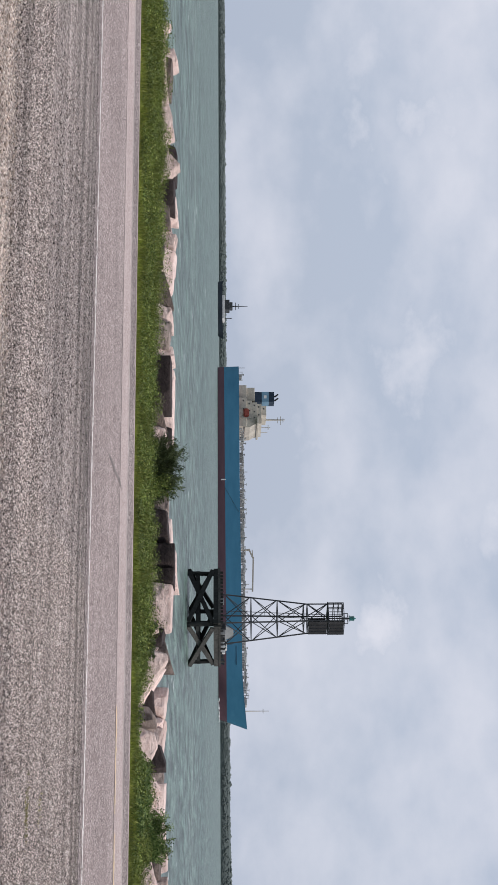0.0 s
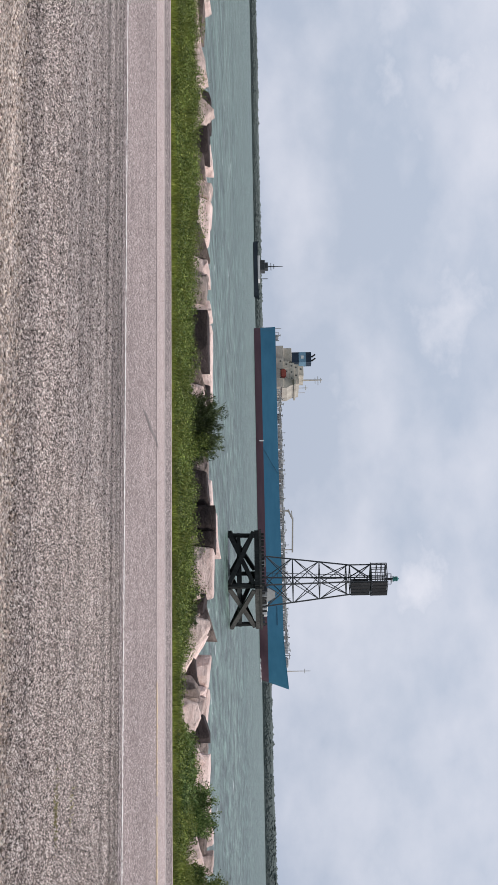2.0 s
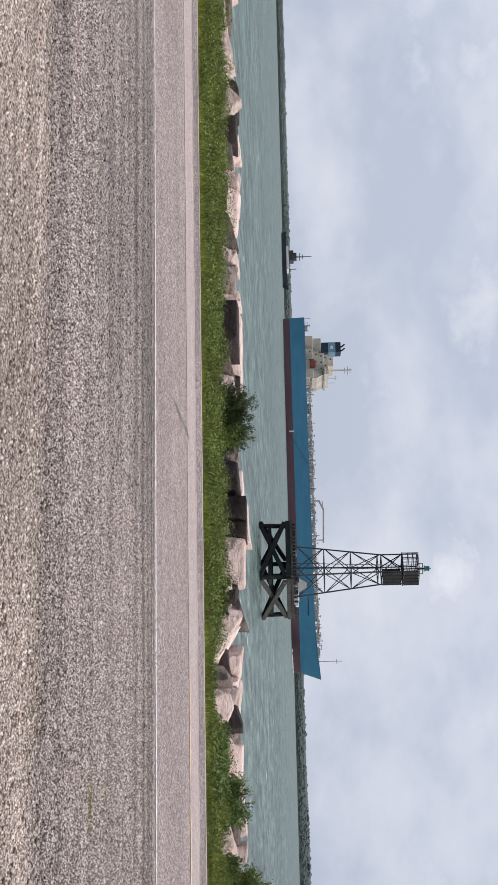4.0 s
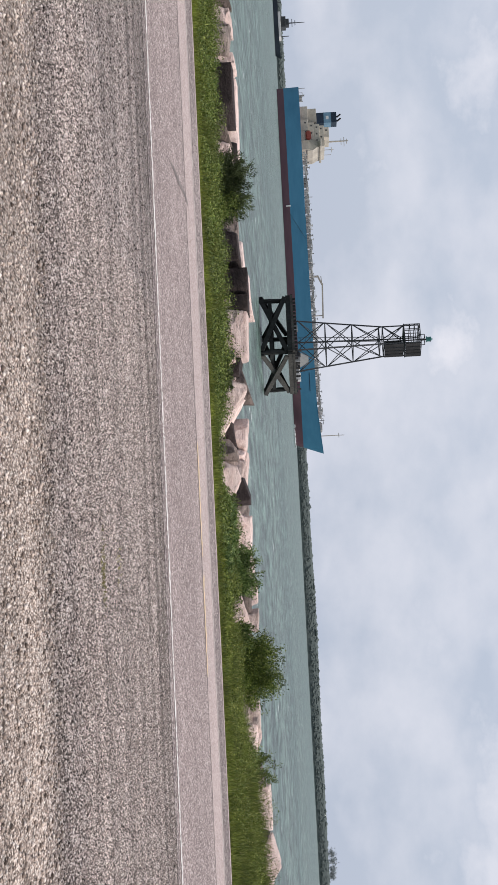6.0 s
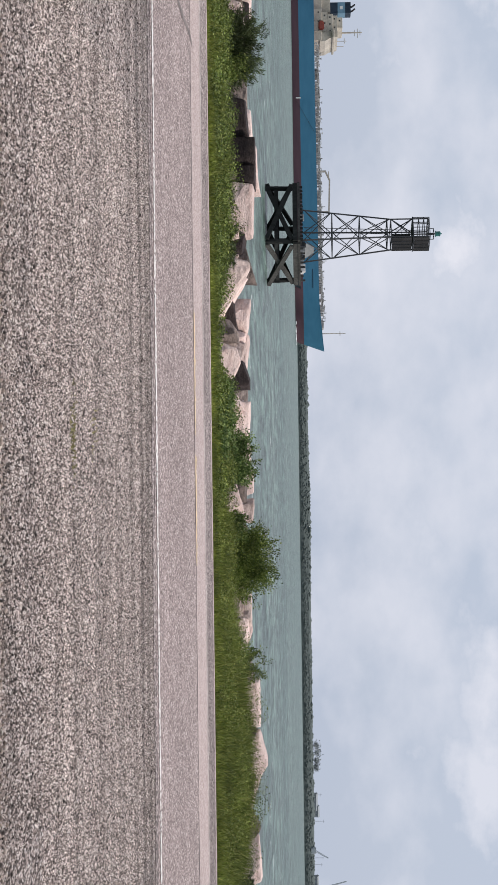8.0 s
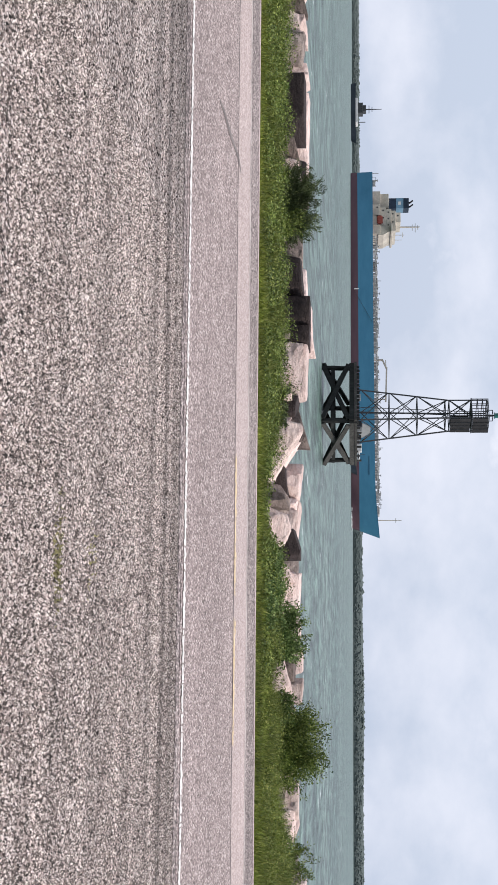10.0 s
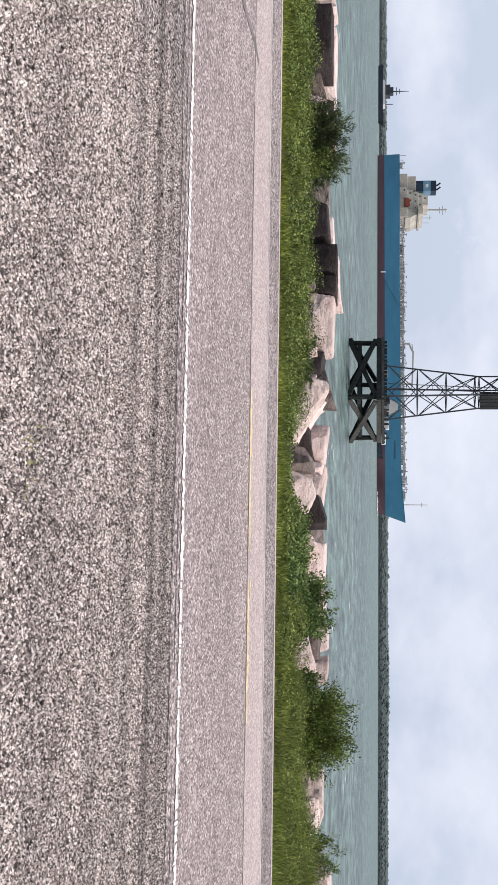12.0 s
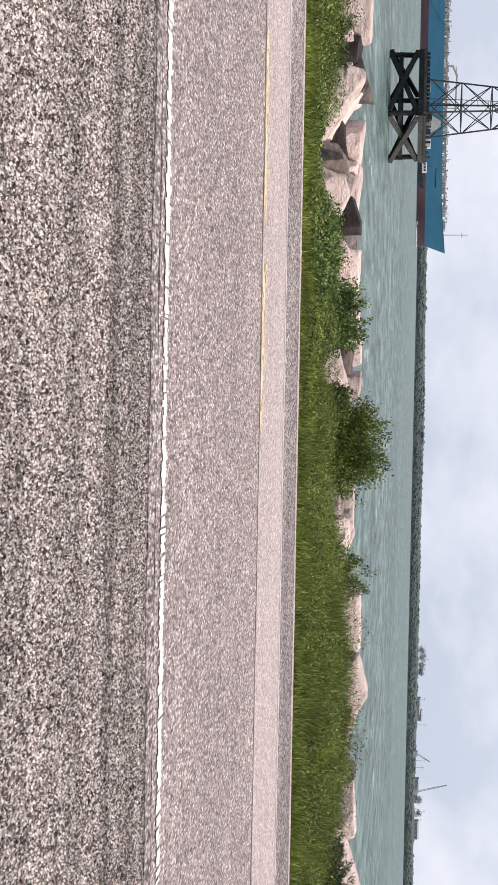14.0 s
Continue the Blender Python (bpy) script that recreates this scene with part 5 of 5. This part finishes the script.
def tanker():
    L, B = 200.0, 32.0
    root = thing("tanker", (-264.5, 750.0, WATER_Z), "blue hulled tanker with dull red bottom paint, under way", "tanker ship")

    def sheer(a):
        return 11.9 + 2.3 * max(0.0, (a - 0.86) / 0.14) ** 1.3 + 0.9 * max(0.0, (a - 0.35) / 0.65)

    at = hull_shape(L, B, 5.5, 0.5, sheer)
    st = [0, 0.015, 0.03, 0.06, 0.1, 0.2, 0.35, 0.5, 0.65, 0.78, 0.84, 0.87, 0.9, 0.925, 0.95, 0.97, 0.985, 0.995, 1.0]

    def boot(a):
        return 3.6 + 0.8 * a

    part("boot_topping", loft(st, [-1.0, 0.0, 0.5, 1.0], lambda a, t, s: at(a, t * boot(a) if t >= 0 else -2.0, s)), M_BOOT, root, "dull red bottom paint", True)
    part("hull", loft(st, [0, 0.33, 0.66, 1.0], lambda a, t, s: at(a, boot(a) + t * (sheer(a) - boot(a)), s)), M_HULL, root, "blue painted hull side", True)
    # transom and deck
    bm = bmesh.new()
    ring = [bm.verts.new(at(0, l, s)) for s, ls in ((-1, (-2.0, 3.6, 11.9)), (1, (11.9, 3.6, -2.0))) for l in ls]
    bm.faces.new(ring)
    part("transom", bm, M_HULL, root)
    bm = bmesh.new()
    g = [[bm.verts.new((*at(a, sheer(a), s)[:2], sheer(a) - 0.25)) for s in (-1, 1)] for a in st[:-1]]
    for p, q in zip(g, g[1:]):
        bm.faces.new((p[0], q[0], q[1], p[1]))
    part("deck", bm, M_BOOT, root)
    z = 11.9
    # after deckhouse and funnel
    aft = part("deckhouse", box_bm((11.5, -11, z - 0.3), (21.0, 11, z + 4.2), 0.1), M_CREAM, root, "cream painted after deckhouse")
    part("deckhouse", box_bm((12.0, -8, z + 4.2), (19.8, 8, z + 8.8), 0.1), M_CREAM, root)
    bm = bmesh.new()
    add_box(bm, (13.2, -4, z + 8.0), (19.0, 4, z + 12.9))
    add_box(bm, (13.2, -4, z + 16.9), (19.0, 4, z + 19.9))
    funnel = part("funnel", bm, M_FUNNEL, root, "navy blue funnel with a light blue band")
    part("band", box_bm((13.15, -4.05, z + 12.9), (19.05, 4.05, z + 16.9)), M_FUNNEL_BAND, funnel, "light blue funnel band")
    part("emblem", box_bm((15.2, -4.14, z + 14.1), (17.0, -4.06, z + 15.6), 0.02), M_WHITE_PAINT, funnel, "plain white emblem")
    for k in (14.6, 16.9):
        bm = beam_bm((k, 0, z + 19.9), (k, 0, z + 20.8), 1.0, sides=9)
        add_beam(bm, (k, 0, z + 20.6), (k - 1.3, 0, z + 22.3), 0.9, sides=9)
        part("exhaust_pipe", bm, M_BLACK, funnel, "sooty black exhaust pipe")
    # accommodation block
    for x0, x1, w, z0, z1 in ((19.5, 36.2, 13, -0.3, 4.0), (21.0, 35.5, 12, 4.0, 7.2), (22.0, 35.0, 12, 7.2, 10.0), (22.6, 34.0, 11, 10.0, 12.4), (23.0, 28.6, 9, 12.4, 15.2)):
        blk = part("accommodation_deck", box_bm((x0, -w, z + z0), (x1, w, z + z1), 0.12), M_CREAM, root, "cream painted accommodation deck")
        n = int((x1 - x0) / 4.2)
        for i in range(n):
            wx = x0 + 1.4 + i * (x1 - x0 - 2.2) / max(1, n)
            part("window", box_bm((wx, -w - 0.06, z + z1 - 1.9), (wx + 0.8, -w + 0.02, z + z1 - 1.1)), M_WINDOW, blk)
    bm = bmesh.new()
    prof = ((31.5, 3.0), (36.8, 3.0), (36.6, 5.8), (35.2, 8.2), (34.4, 12.4), (31.5, 12.4))
    sides = [[bm.verts.new((px, sy, z + pz)) for px, pz in prof] for sy in (-12.6, 12.6)]
    bm.faces.new(sides[0])
    bm.faces.new(sides[1][::-1])
    for i in range(len(prof)):
        j = (i + 1) % len(prof)
        bm.faces.new((sides[0][j], sides[0][i], sides[1][i], sides[1][j]))
    part("bridge_front", bm, M_CREAM, root, "bright cream sloping bridge front")
    part("bridge_wing", box_bm((31.5, -15.5, z + 9.6), (35.5, 15.5, z + 10.8), 0.15), M_CREAM, root)
    bm = bmesh.new()
    add_box(bm, (26.0, -14.2, z + 2.4), (31.0, -12.4, z + 5.4))
    bmesh.ops.bevel(bm, geom=bm.edges[:], offset=0.6, segments=2, affect="EDGES")
    boat = part("lifeboat", bm, M_ORANGE, root, "faded orange red enclosed lifeboat")
    for k in (25.6, 31.4):
        part("davit", beam_bm((k, -13.2, z), (k, -13.4, z + 6.4), 0.35), M_CREAM, boat)
    mast = part("radar_mast", beam_bm((28.5, 0, z + 15.0), (28.5, 0, z + 25.8), 1.0, sides=7, taper=0.6), M_CREAM, root, "slim radar mast")
    for zz, ww in ((21.8, 2.0), (23.4, 3.0), (24.8, 1.6)):
        part("crosstree", beam_bm((28.5 - ww * 0.7, 0, z + zz), (28.5 + ww, 0, z + zz), 0.3), M_CREAM, mast)
    part("signal_mast", beam_bm((33.0, 0, z + 12.2), (33.0, 0, z + 17.5), 0.35, sides=6), M_CREAM, root)
    part("signal_mast", beam_bm((35.2, 2, z + 12.0), (35.2, 2, z + 16.0), 0.3, sides=6), M_CREAM, root)
    part("radar_scanner", box_bm((31.6, -0.4, z + 16.2), (34.4, 0.4, z + 16.6)), M_WHITE_PAINT, root)
    for k in (0.6, 5.0, 8.0):
        part("stern_post", beam_bm((k, -9, z), (k, -9, z + (3.4 if k < 1 else 2.0)), 0.3, sides=6), M_DECK_GEAR, root)
    # main deck pipework and rails
    deck_clutter(root, 38, 168, z + 0.2, 300, 4, -11.0)
    deck_clutter(root, 166, 184, z + 1.0, 34, 7, -4.0)
    deck_clutter(root, 2, 11, z, 9, 6)
    for k, yy in ((0, -6.0), (1, -3.0), (2, -4.5)):
        part("deck_pipe", beam_bm((38, yy, z + 1.3 + 0.35 * k), (176, yy, z + 1.9 + 0.35 * k), 0.42, sides=7), M_DECK_GEAR, root)
    for x in range(40, 184, 3):
        zz = sheer(x / L)
        side = at(x / L, zz, -1)[1] + 0.5
        part("rail_post", beam_bm((x, side, zz - 0.3), (x, side, zz + 1.15), 0.12), M_DECK_GEAR, root)
    part("rail", beam_bm((38, -15.4, z + 1.1), (166, -15.4, sheer(0.83) + 1.0), 0.12), M_DECK_GEAR, root)
    for k, h in ((60, 4.4), (78, 3.6), (123, 4.8), (140, 3.8), (152, 5.0)):
        part("deck_post", beam_bm((k, -4, z), (k, -4, z + h), 0.4, sides=6), M_DECK_GEAR, root)
    # hose crane
    cr = part("hose_crane", beam_bm((104.5, -6, z), (104.5, -6, z + 5.0), 1.1, sides=8), M_CREAM, root, "cream hose handling crane")
    bm = beam_bm((104.0, -6, z + 4.8), (109.0, -6, z + 7.0), 0.9, 0.8)
    add_beam(bm, (108.4, -6, z + 7.2), (127.5, -6, z + 6.6), 0.8, 0.8)
    add_beam(bm, (104.5, -6, z + 6.6), (109.0, -6, z + 7.0), 0.4)
    part("jib", bm, M_CREAM, cr)
    part("jib_rest", beam_bm((126.0, -6, z), (126.0, -6, z + 6.4), 0.6, sides=6), M_CREAM, cr)
    # foremast and forecastle
    fm = part("foremast", beam_bm((190.4, 0, 14.0), (190.4, 0, 26.6), 0.55, sides=7, taper=0.55), M_CREAM, root, "slim cream foremast")
    part("crosstree", beam_bm((189.2, 0, 23.6), (191.6, 0, 23.6), 0.3), M_CREAM, fm)
    part("windlass", box_bm((184, -6, 13.2), (188, 6, 15.0), 0.2), M_DECK_GEAR, root)
    # side ladder, draught mark and lettering bars
    part("side_ladder", beam_bm((68.5, -16.4, 1.8), (86.0, -16.4, 11.4), 0.12, 0.12), M_STEEL, root, "dark accommodation ladder hung along the hull")
    part("load_mark", box_bm((67.2, -16.2, 1.8), (67.8, -16.02, 4.4)), M_WHITE_PAINT, root)
    part("name_bar", box_bm((158.0, -16.10, 9.2), (168.0, -15.95, 9.55)), M_FUNNEL, root, "dark lettering bar on the bow")
    # bow wave
    bm = bmesh.new()
    r = random.Random(3)
    for i in range(40):
        x = L - 6.2 + r.uniform(-9, 2.5)
        bmesh.ops.create_icosphere(bm, subdivisions=1, radius=r.uniform(0.2, 0.55), matrix=Matrix.Translation((x, -max(0.3, (L - 3 - x) * 0.75) + r.uniform(-1.2, 0.4), r.uniform(-0.2, 0.35))) @ Matrix.Diagonal((2.4, 1.5, 0.6, 1)))
    part("bow_wave", bm, M_FOAM, root, "white foam at the bow")
    return root


tanker()


def launch_boat():
    root = thing("pilot_boat", (-114.5, 730.0, WATER_Z), "dark hulled pilot boat with a white cabin", "boat")
    at = hull_shape(19.0, 5.0, 1.6, 0.3, lambda a: 1.9 + 1.3 * a * a)
    st = [0, 0.03, 0.1, 0.3, 0.6, 0.84, 0.9, 0.95, 0.98, 1.0]
    part("hull", loft(st, [-0.5, 0.0, 0.5, 1.0], lambda a, t, s: at(a, max(t, -0.3) * (1.9 + 1.3 * a * a), s)), M_GREY_HULL, root, "dark painted hull", True)
    part("deck", box_bm((0.5, -2.2, 1.6), (15.5, 2.2, 2.1), 0.1), M_GREY_PAINT, root)
    cab = part("cabin", box_bm((6.0, -1.7, 2.1), (11.0, 1.7, 4.6), 0.25), M_WHITE_PAINT, root, "white wheelhouse")
    for i in range(3):
        part("window", box_bm((6.6 + i * 1.4, -1.76, 3.4), (7.6 + i * 1.4, -1.68, 4.1)), M_WINDOW, cab)
    part("mast", beam_bm((8.0, 0, 4.6), (8.0, 0, 7.4), 0.16, sides=6), M_STEEL, root)
    return root


launch_boat()


def work_vessel():
    root = thing("supply_vessel", (-367.0, 860.0, WATER_Z), "slate grey low vessel with white deckhouse and mast", "ship")
    L = 40.0

    def sh(a):
        return 2.9 + 0.5 * max(0, a - 0.7) / 0.3 + 0.2 * max(0, 0.2 - a) / 0.2

    at = hull_shape(L, 10.0, 2.0, 0.8, sh)
    st = [0, 0.02, 0.06, 0.1, 0.3, 0.5, 0.7, 0.84, 0.9, 0.95, 0.98, 1.0]
    part("hull", loft(st, [-0.4, 0.0, 0.5, 1.0], lambda a, t, s: at(a, max(t, -0.4) * sh(a), s)), M_GREY_HULL, root, "slate grey hull", True)
    part("deck", box_bm((1.0, -4.2, 2.0), (34.0, 4.2, 2.6), 0.1), M_GREY_HULL, root)
    part("deckhouse", box_bm((10.5, -3.8, 2.6), (27.0, 3.8, 4.3), 0.1), M_WHITE_PAINT, root, "long white deckhouse")
    h = part("wheelhouse", box_bm((13.5, -3.2, 4.2), (20.5, 3.2, 7.6), 0.15), M_STEEL, root)
    part("wheelhouse", box_bm((15.0, -2.6, 7.6), (19.0, 2.6, 9.6), 0.15), M_STEEL, root)
    for i in range(4):
        part("window", box_bm((14.0 + i * 1.6, -3.26, 6.2), (15.0 + i * 1.6, -3.18, 7.1)), M_WINDOW, h)
    part("mast", beam_bm((17.0, 0, 9.6), (17.0, 0, 19.5), 0.8, sides=6, taper=0.4), M_DARK_STEEL, root, "tall dark mast")
    for zz, ww in ((11.5, 2.6), (13.4, 1.6)):
        part("yard", beam_bm((17.0 - ww, 0, zz), (17.0 + ww, 0, zz), 0.4), M_DARK_STEEL, root)
    part("crane_post", beam_bm((25.5, 0, 4.2), (25.5, 0, 9.2), 0.5, sides=6), M_DARK_STEEL, root)
    part("stern_post", beam_bm((3.0, 0, 2.6), (3.0, 0, 5.0), 0.4, sides=6), M_DARK_STEEL, root)
    return root


work_vessel()


# ---- far shore ----
def shore_top(x):
    base = float(np.interp(x, [-2500, -727, -300, 0, 400, 2500], [6.0, 6.2, 6.2, 8.6, 8.2, 8.0]))
    return base + 0.7 * noise.noise((x * 0.012, 0, 0)) + 0.35 * noise.noise((x * 0.06, 2, 0))


def far_shore():
    bm = bmesh.new()
    xs = list(np.arange(-2600, 2601, 8.0))
    prof = [(1198, -3.0), (1200, WATER_Z), (1201, 0.4), (1204, 0.75), (1210, 1.0), (1550, 1.0), (1560, -3.0)]
    rows = []
    for x in xs:
        t = shore_top(x) - 0.8
        rows.append([bm.verts.new((x, y + 6 * noise.noise((x * 0.01, 5, 0)), z if i < 2 or i == 6 else t * (0.35, 0.8, 1.0, 1.0)[i - 2])) for i, (y, z) in enumerate(prof)])
    for p, q in zip(rows, rows[1:]):
        for i in range(len(prof) - 1):
            bm.faces.new((p[i], p[i + 1], q[i + 1], q[i])[::-1])
    tagged(finish("backdrop_far_shore", bm, M_SHORE), "low green far bank of the channel, haze in its colour", "shore", kind="structure")


def far_trees():
    """Scrub and tree crowns on the far bank: small irregular clumps."""
    n = 15000
    r = np.random.default_rng(8)
    x = r.uniform(-1100, 1100, n)
    y = r.uniform(1206, 1250, n)
    size = 0.9 + 1.1 * r.random(n) ** 3
    tall = (r.random(n) < 0.03)
    top = np.array([shore_top(a) for a in x])
    z = top - 1.4 + r.uniform(-0.5, 0.3, n) + tall * r.uniform(0.2, 0.8, n)
    # more than half of it grows on the slope down to the water
    slope = r.random(n) < 0.58
    u = r.uniform(0.05, 0.85, n)
    bend = np.array([6 * noise.noise((a * 0.01, 5, 0)) for a in x])
    y = np.where(slope, 1200.0 + np.interp(u, [0, 0.35, 0.8, 1.0], [0.2, 1.0, 4.0, 10.0]) + bend, y)
    z = np.where(slope, u * (top - 0.8), z)
    size = np.where(slope, size * 0.5, size)
    base = np.array([(1, 0, 0), (0.3, 0.9, 0.1), (-0.8, 0.6, -0.1), (-0.8, -0.6, 0.1), (0.3, -0.95, -0.1), (0.1, 0, 1), (0, 0.1, -0.9)], dtype=float)
    tri = np.array([(0, 1, 5), (1, 2, 5), (2, 3, 5), (3, 4, 5), (4, 0, 5), (1, 0, 6), (2, 1, 6), (3, 2, 6), (4, 3, 6), (0, 4, 6)])
    v = base[None] * size[:, None, None] * r.uniform(0.6, 1.4, (n, 7, 1)) * np.array([1.6, 1.2, 0.75])
    v = v + np.stack([x, y, z], 1)[:, None]
    f = tri[None] + (np.arange(n) * 7)[:, None, None]
    tagged(raw_mesh("far_woods", v.reshape(-1, 3), f.reshape(-1, 3), M_FAR_TREES), "scrub and low trees along the far bank, haze in their colour", "woods", kind="stuff")


far_shore()
far_trees()


def far_crane(x, y, z, dx, dz, label):
    root = thing("boom_crane", (x, y, z), label, "crane")
    part("cab", box_bm((-2.2, -2, -3.0), (2.2, 2, 1.2), 0.2), M_FAR_STEEL, root)
    bm = bmesh.new()
    a, b = Vector((0, 0, 0)), Vector((dx, 0, dz))
    n = Vector((-dz, 0, dx)).normalized() * 0.6
    add_beam(bm, a + n, b + n * 0.4, 0.35)
    add_beam(bm, a - n, b - n * 0.4, 0.35)
    for i in range(9):
        s = -1 if i % 2 else 1
        add_beam(bm, a.lerp(b, i / 9) + n * s * (1 - 0.06 * i), a.lerp(b, (i + 1) / 9) - n * s * (1 - 0.06 * i), 0.22)
    part("boom", bm, M_FAR_STEEL, root, "pale lattice boom")
    return root


far_crane(350, 1205, 8.5, -7.0, 26.0, "pale lattice boom crane on the far bank")
far_crane(317, 1205, 8.0, 6.5, 11.5, "small pale boom crane on the far bank")


def far_building(x, y, w, h, label):
    root = thing("far_building", (x, y, shore_top(x) - 3.2), label, "building")
    part("wall", box_bm((-w / 2, -4, 0), (w / 2, 4, h), 0.05), M_FAR_BUILDING, root)
    bm = bmesh.new()
    vs = [bm.verts.new(c) for c in ((-w / 2 - 0.4, -4.4, h), (w / 2 + 0.4, -4.4, h), (w / 2 + 0.4, 4.4, h), (-w / 2 - 0.4, 4.4, h), (-w / 2 - 0.4, 0, h + 1.4), (w / 2 + 0.4, 0, h + 1.4))]
    for q in ((0, 1, 5, 4), (2, 3, 4, 5), (0, 4, 3), (1, 2, 5), (0, 3, 2, 1)):
        bm.faces.new([vs[i] for i in q])
    part("roof", bm, M_FAR_STEEL, root)
    for i in range(max(2, int(w / 4))):
        wx = -w / 2 + (i + 0.5) * w / max(2, int(w / 4))
        part("window", box_bm((wx - 0.6, -4.08, h * 0.5), (wx + 0.6, -3.98, h * 0.8)), M_FAR_GLASS, root)
    return root


far_building(288, 1260, 14, 4.6, "low pale shed among far trees")
far_building(297, 1262, 9, 6.2, "small pale building on the far bank")
far_building(359, 1258, 12, 5.4, "pale long shed beside a far crane")
far_building(371, 1262, 9, 4.6, "small pale house on the far bank")
far_building(399, 1258, 16, 5.8, "blue grey low building on the far bank")


def far_pole(x, h, label="thin utility pole on the far bank"):
    root = thing("utility_pole", (x, 1250, shore_top(x) - 1.0), label, "pole")
    part("pole", beam_bm((0, 0, 0), (0, 0, h), 0.4, sides=6, taper=0.7), M_FAR_STEEL, root)
    part("cross_arm", beam_bm((-1.4, 0, h - 0.8), (1.4, 0, h - 0.8), 0.25), M_FAR_STEEL, root)


for px, ph in ((280, 7.5), (335, 9.0), (341, 8.0), (380, 10.0), (388, 7.0), (303, 9.5)):
    far_pole(px, ph)


def far_tree(x, h, seed, label="thin leafed tree standing above the far scrub"):
    r = np.random.default_rng(seed)
    root = thing("tree", (x, 1230, shore_top(x) - 1.0), label, "tree")
    bm = beam_bm((0, 0, 0), (0, 0, h * 0.7), 0.5, sides=6, taper=0.5)
    for i in range(7):
        a = r.uniform(0, 6.28)
        add_beam(bm, (0, 0, h * r.uniform(0.3, 0.6)), (math.cos(a) * h * 0.3, math.sin(a) * h * 0.3, h * r.uniform(0.65, 0.95)), 0.2, sides=5, taper=0.4)
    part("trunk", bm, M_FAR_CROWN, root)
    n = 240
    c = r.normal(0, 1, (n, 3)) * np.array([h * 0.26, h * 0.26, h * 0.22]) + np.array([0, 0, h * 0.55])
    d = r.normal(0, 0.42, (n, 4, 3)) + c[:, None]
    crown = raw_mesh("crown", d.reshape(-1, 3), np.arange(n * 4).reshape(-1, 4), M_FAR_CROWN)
    crown.parent = root


for i, (px, ph) in enumerate(((233, 6.5), (239, 7.5), (246, 7.0), (252, 5.5), (364, 7.0), (376, 6.5), (-440, 2.5), (-432, 2.5))):
    far_tree(px, ph, 20 + i)
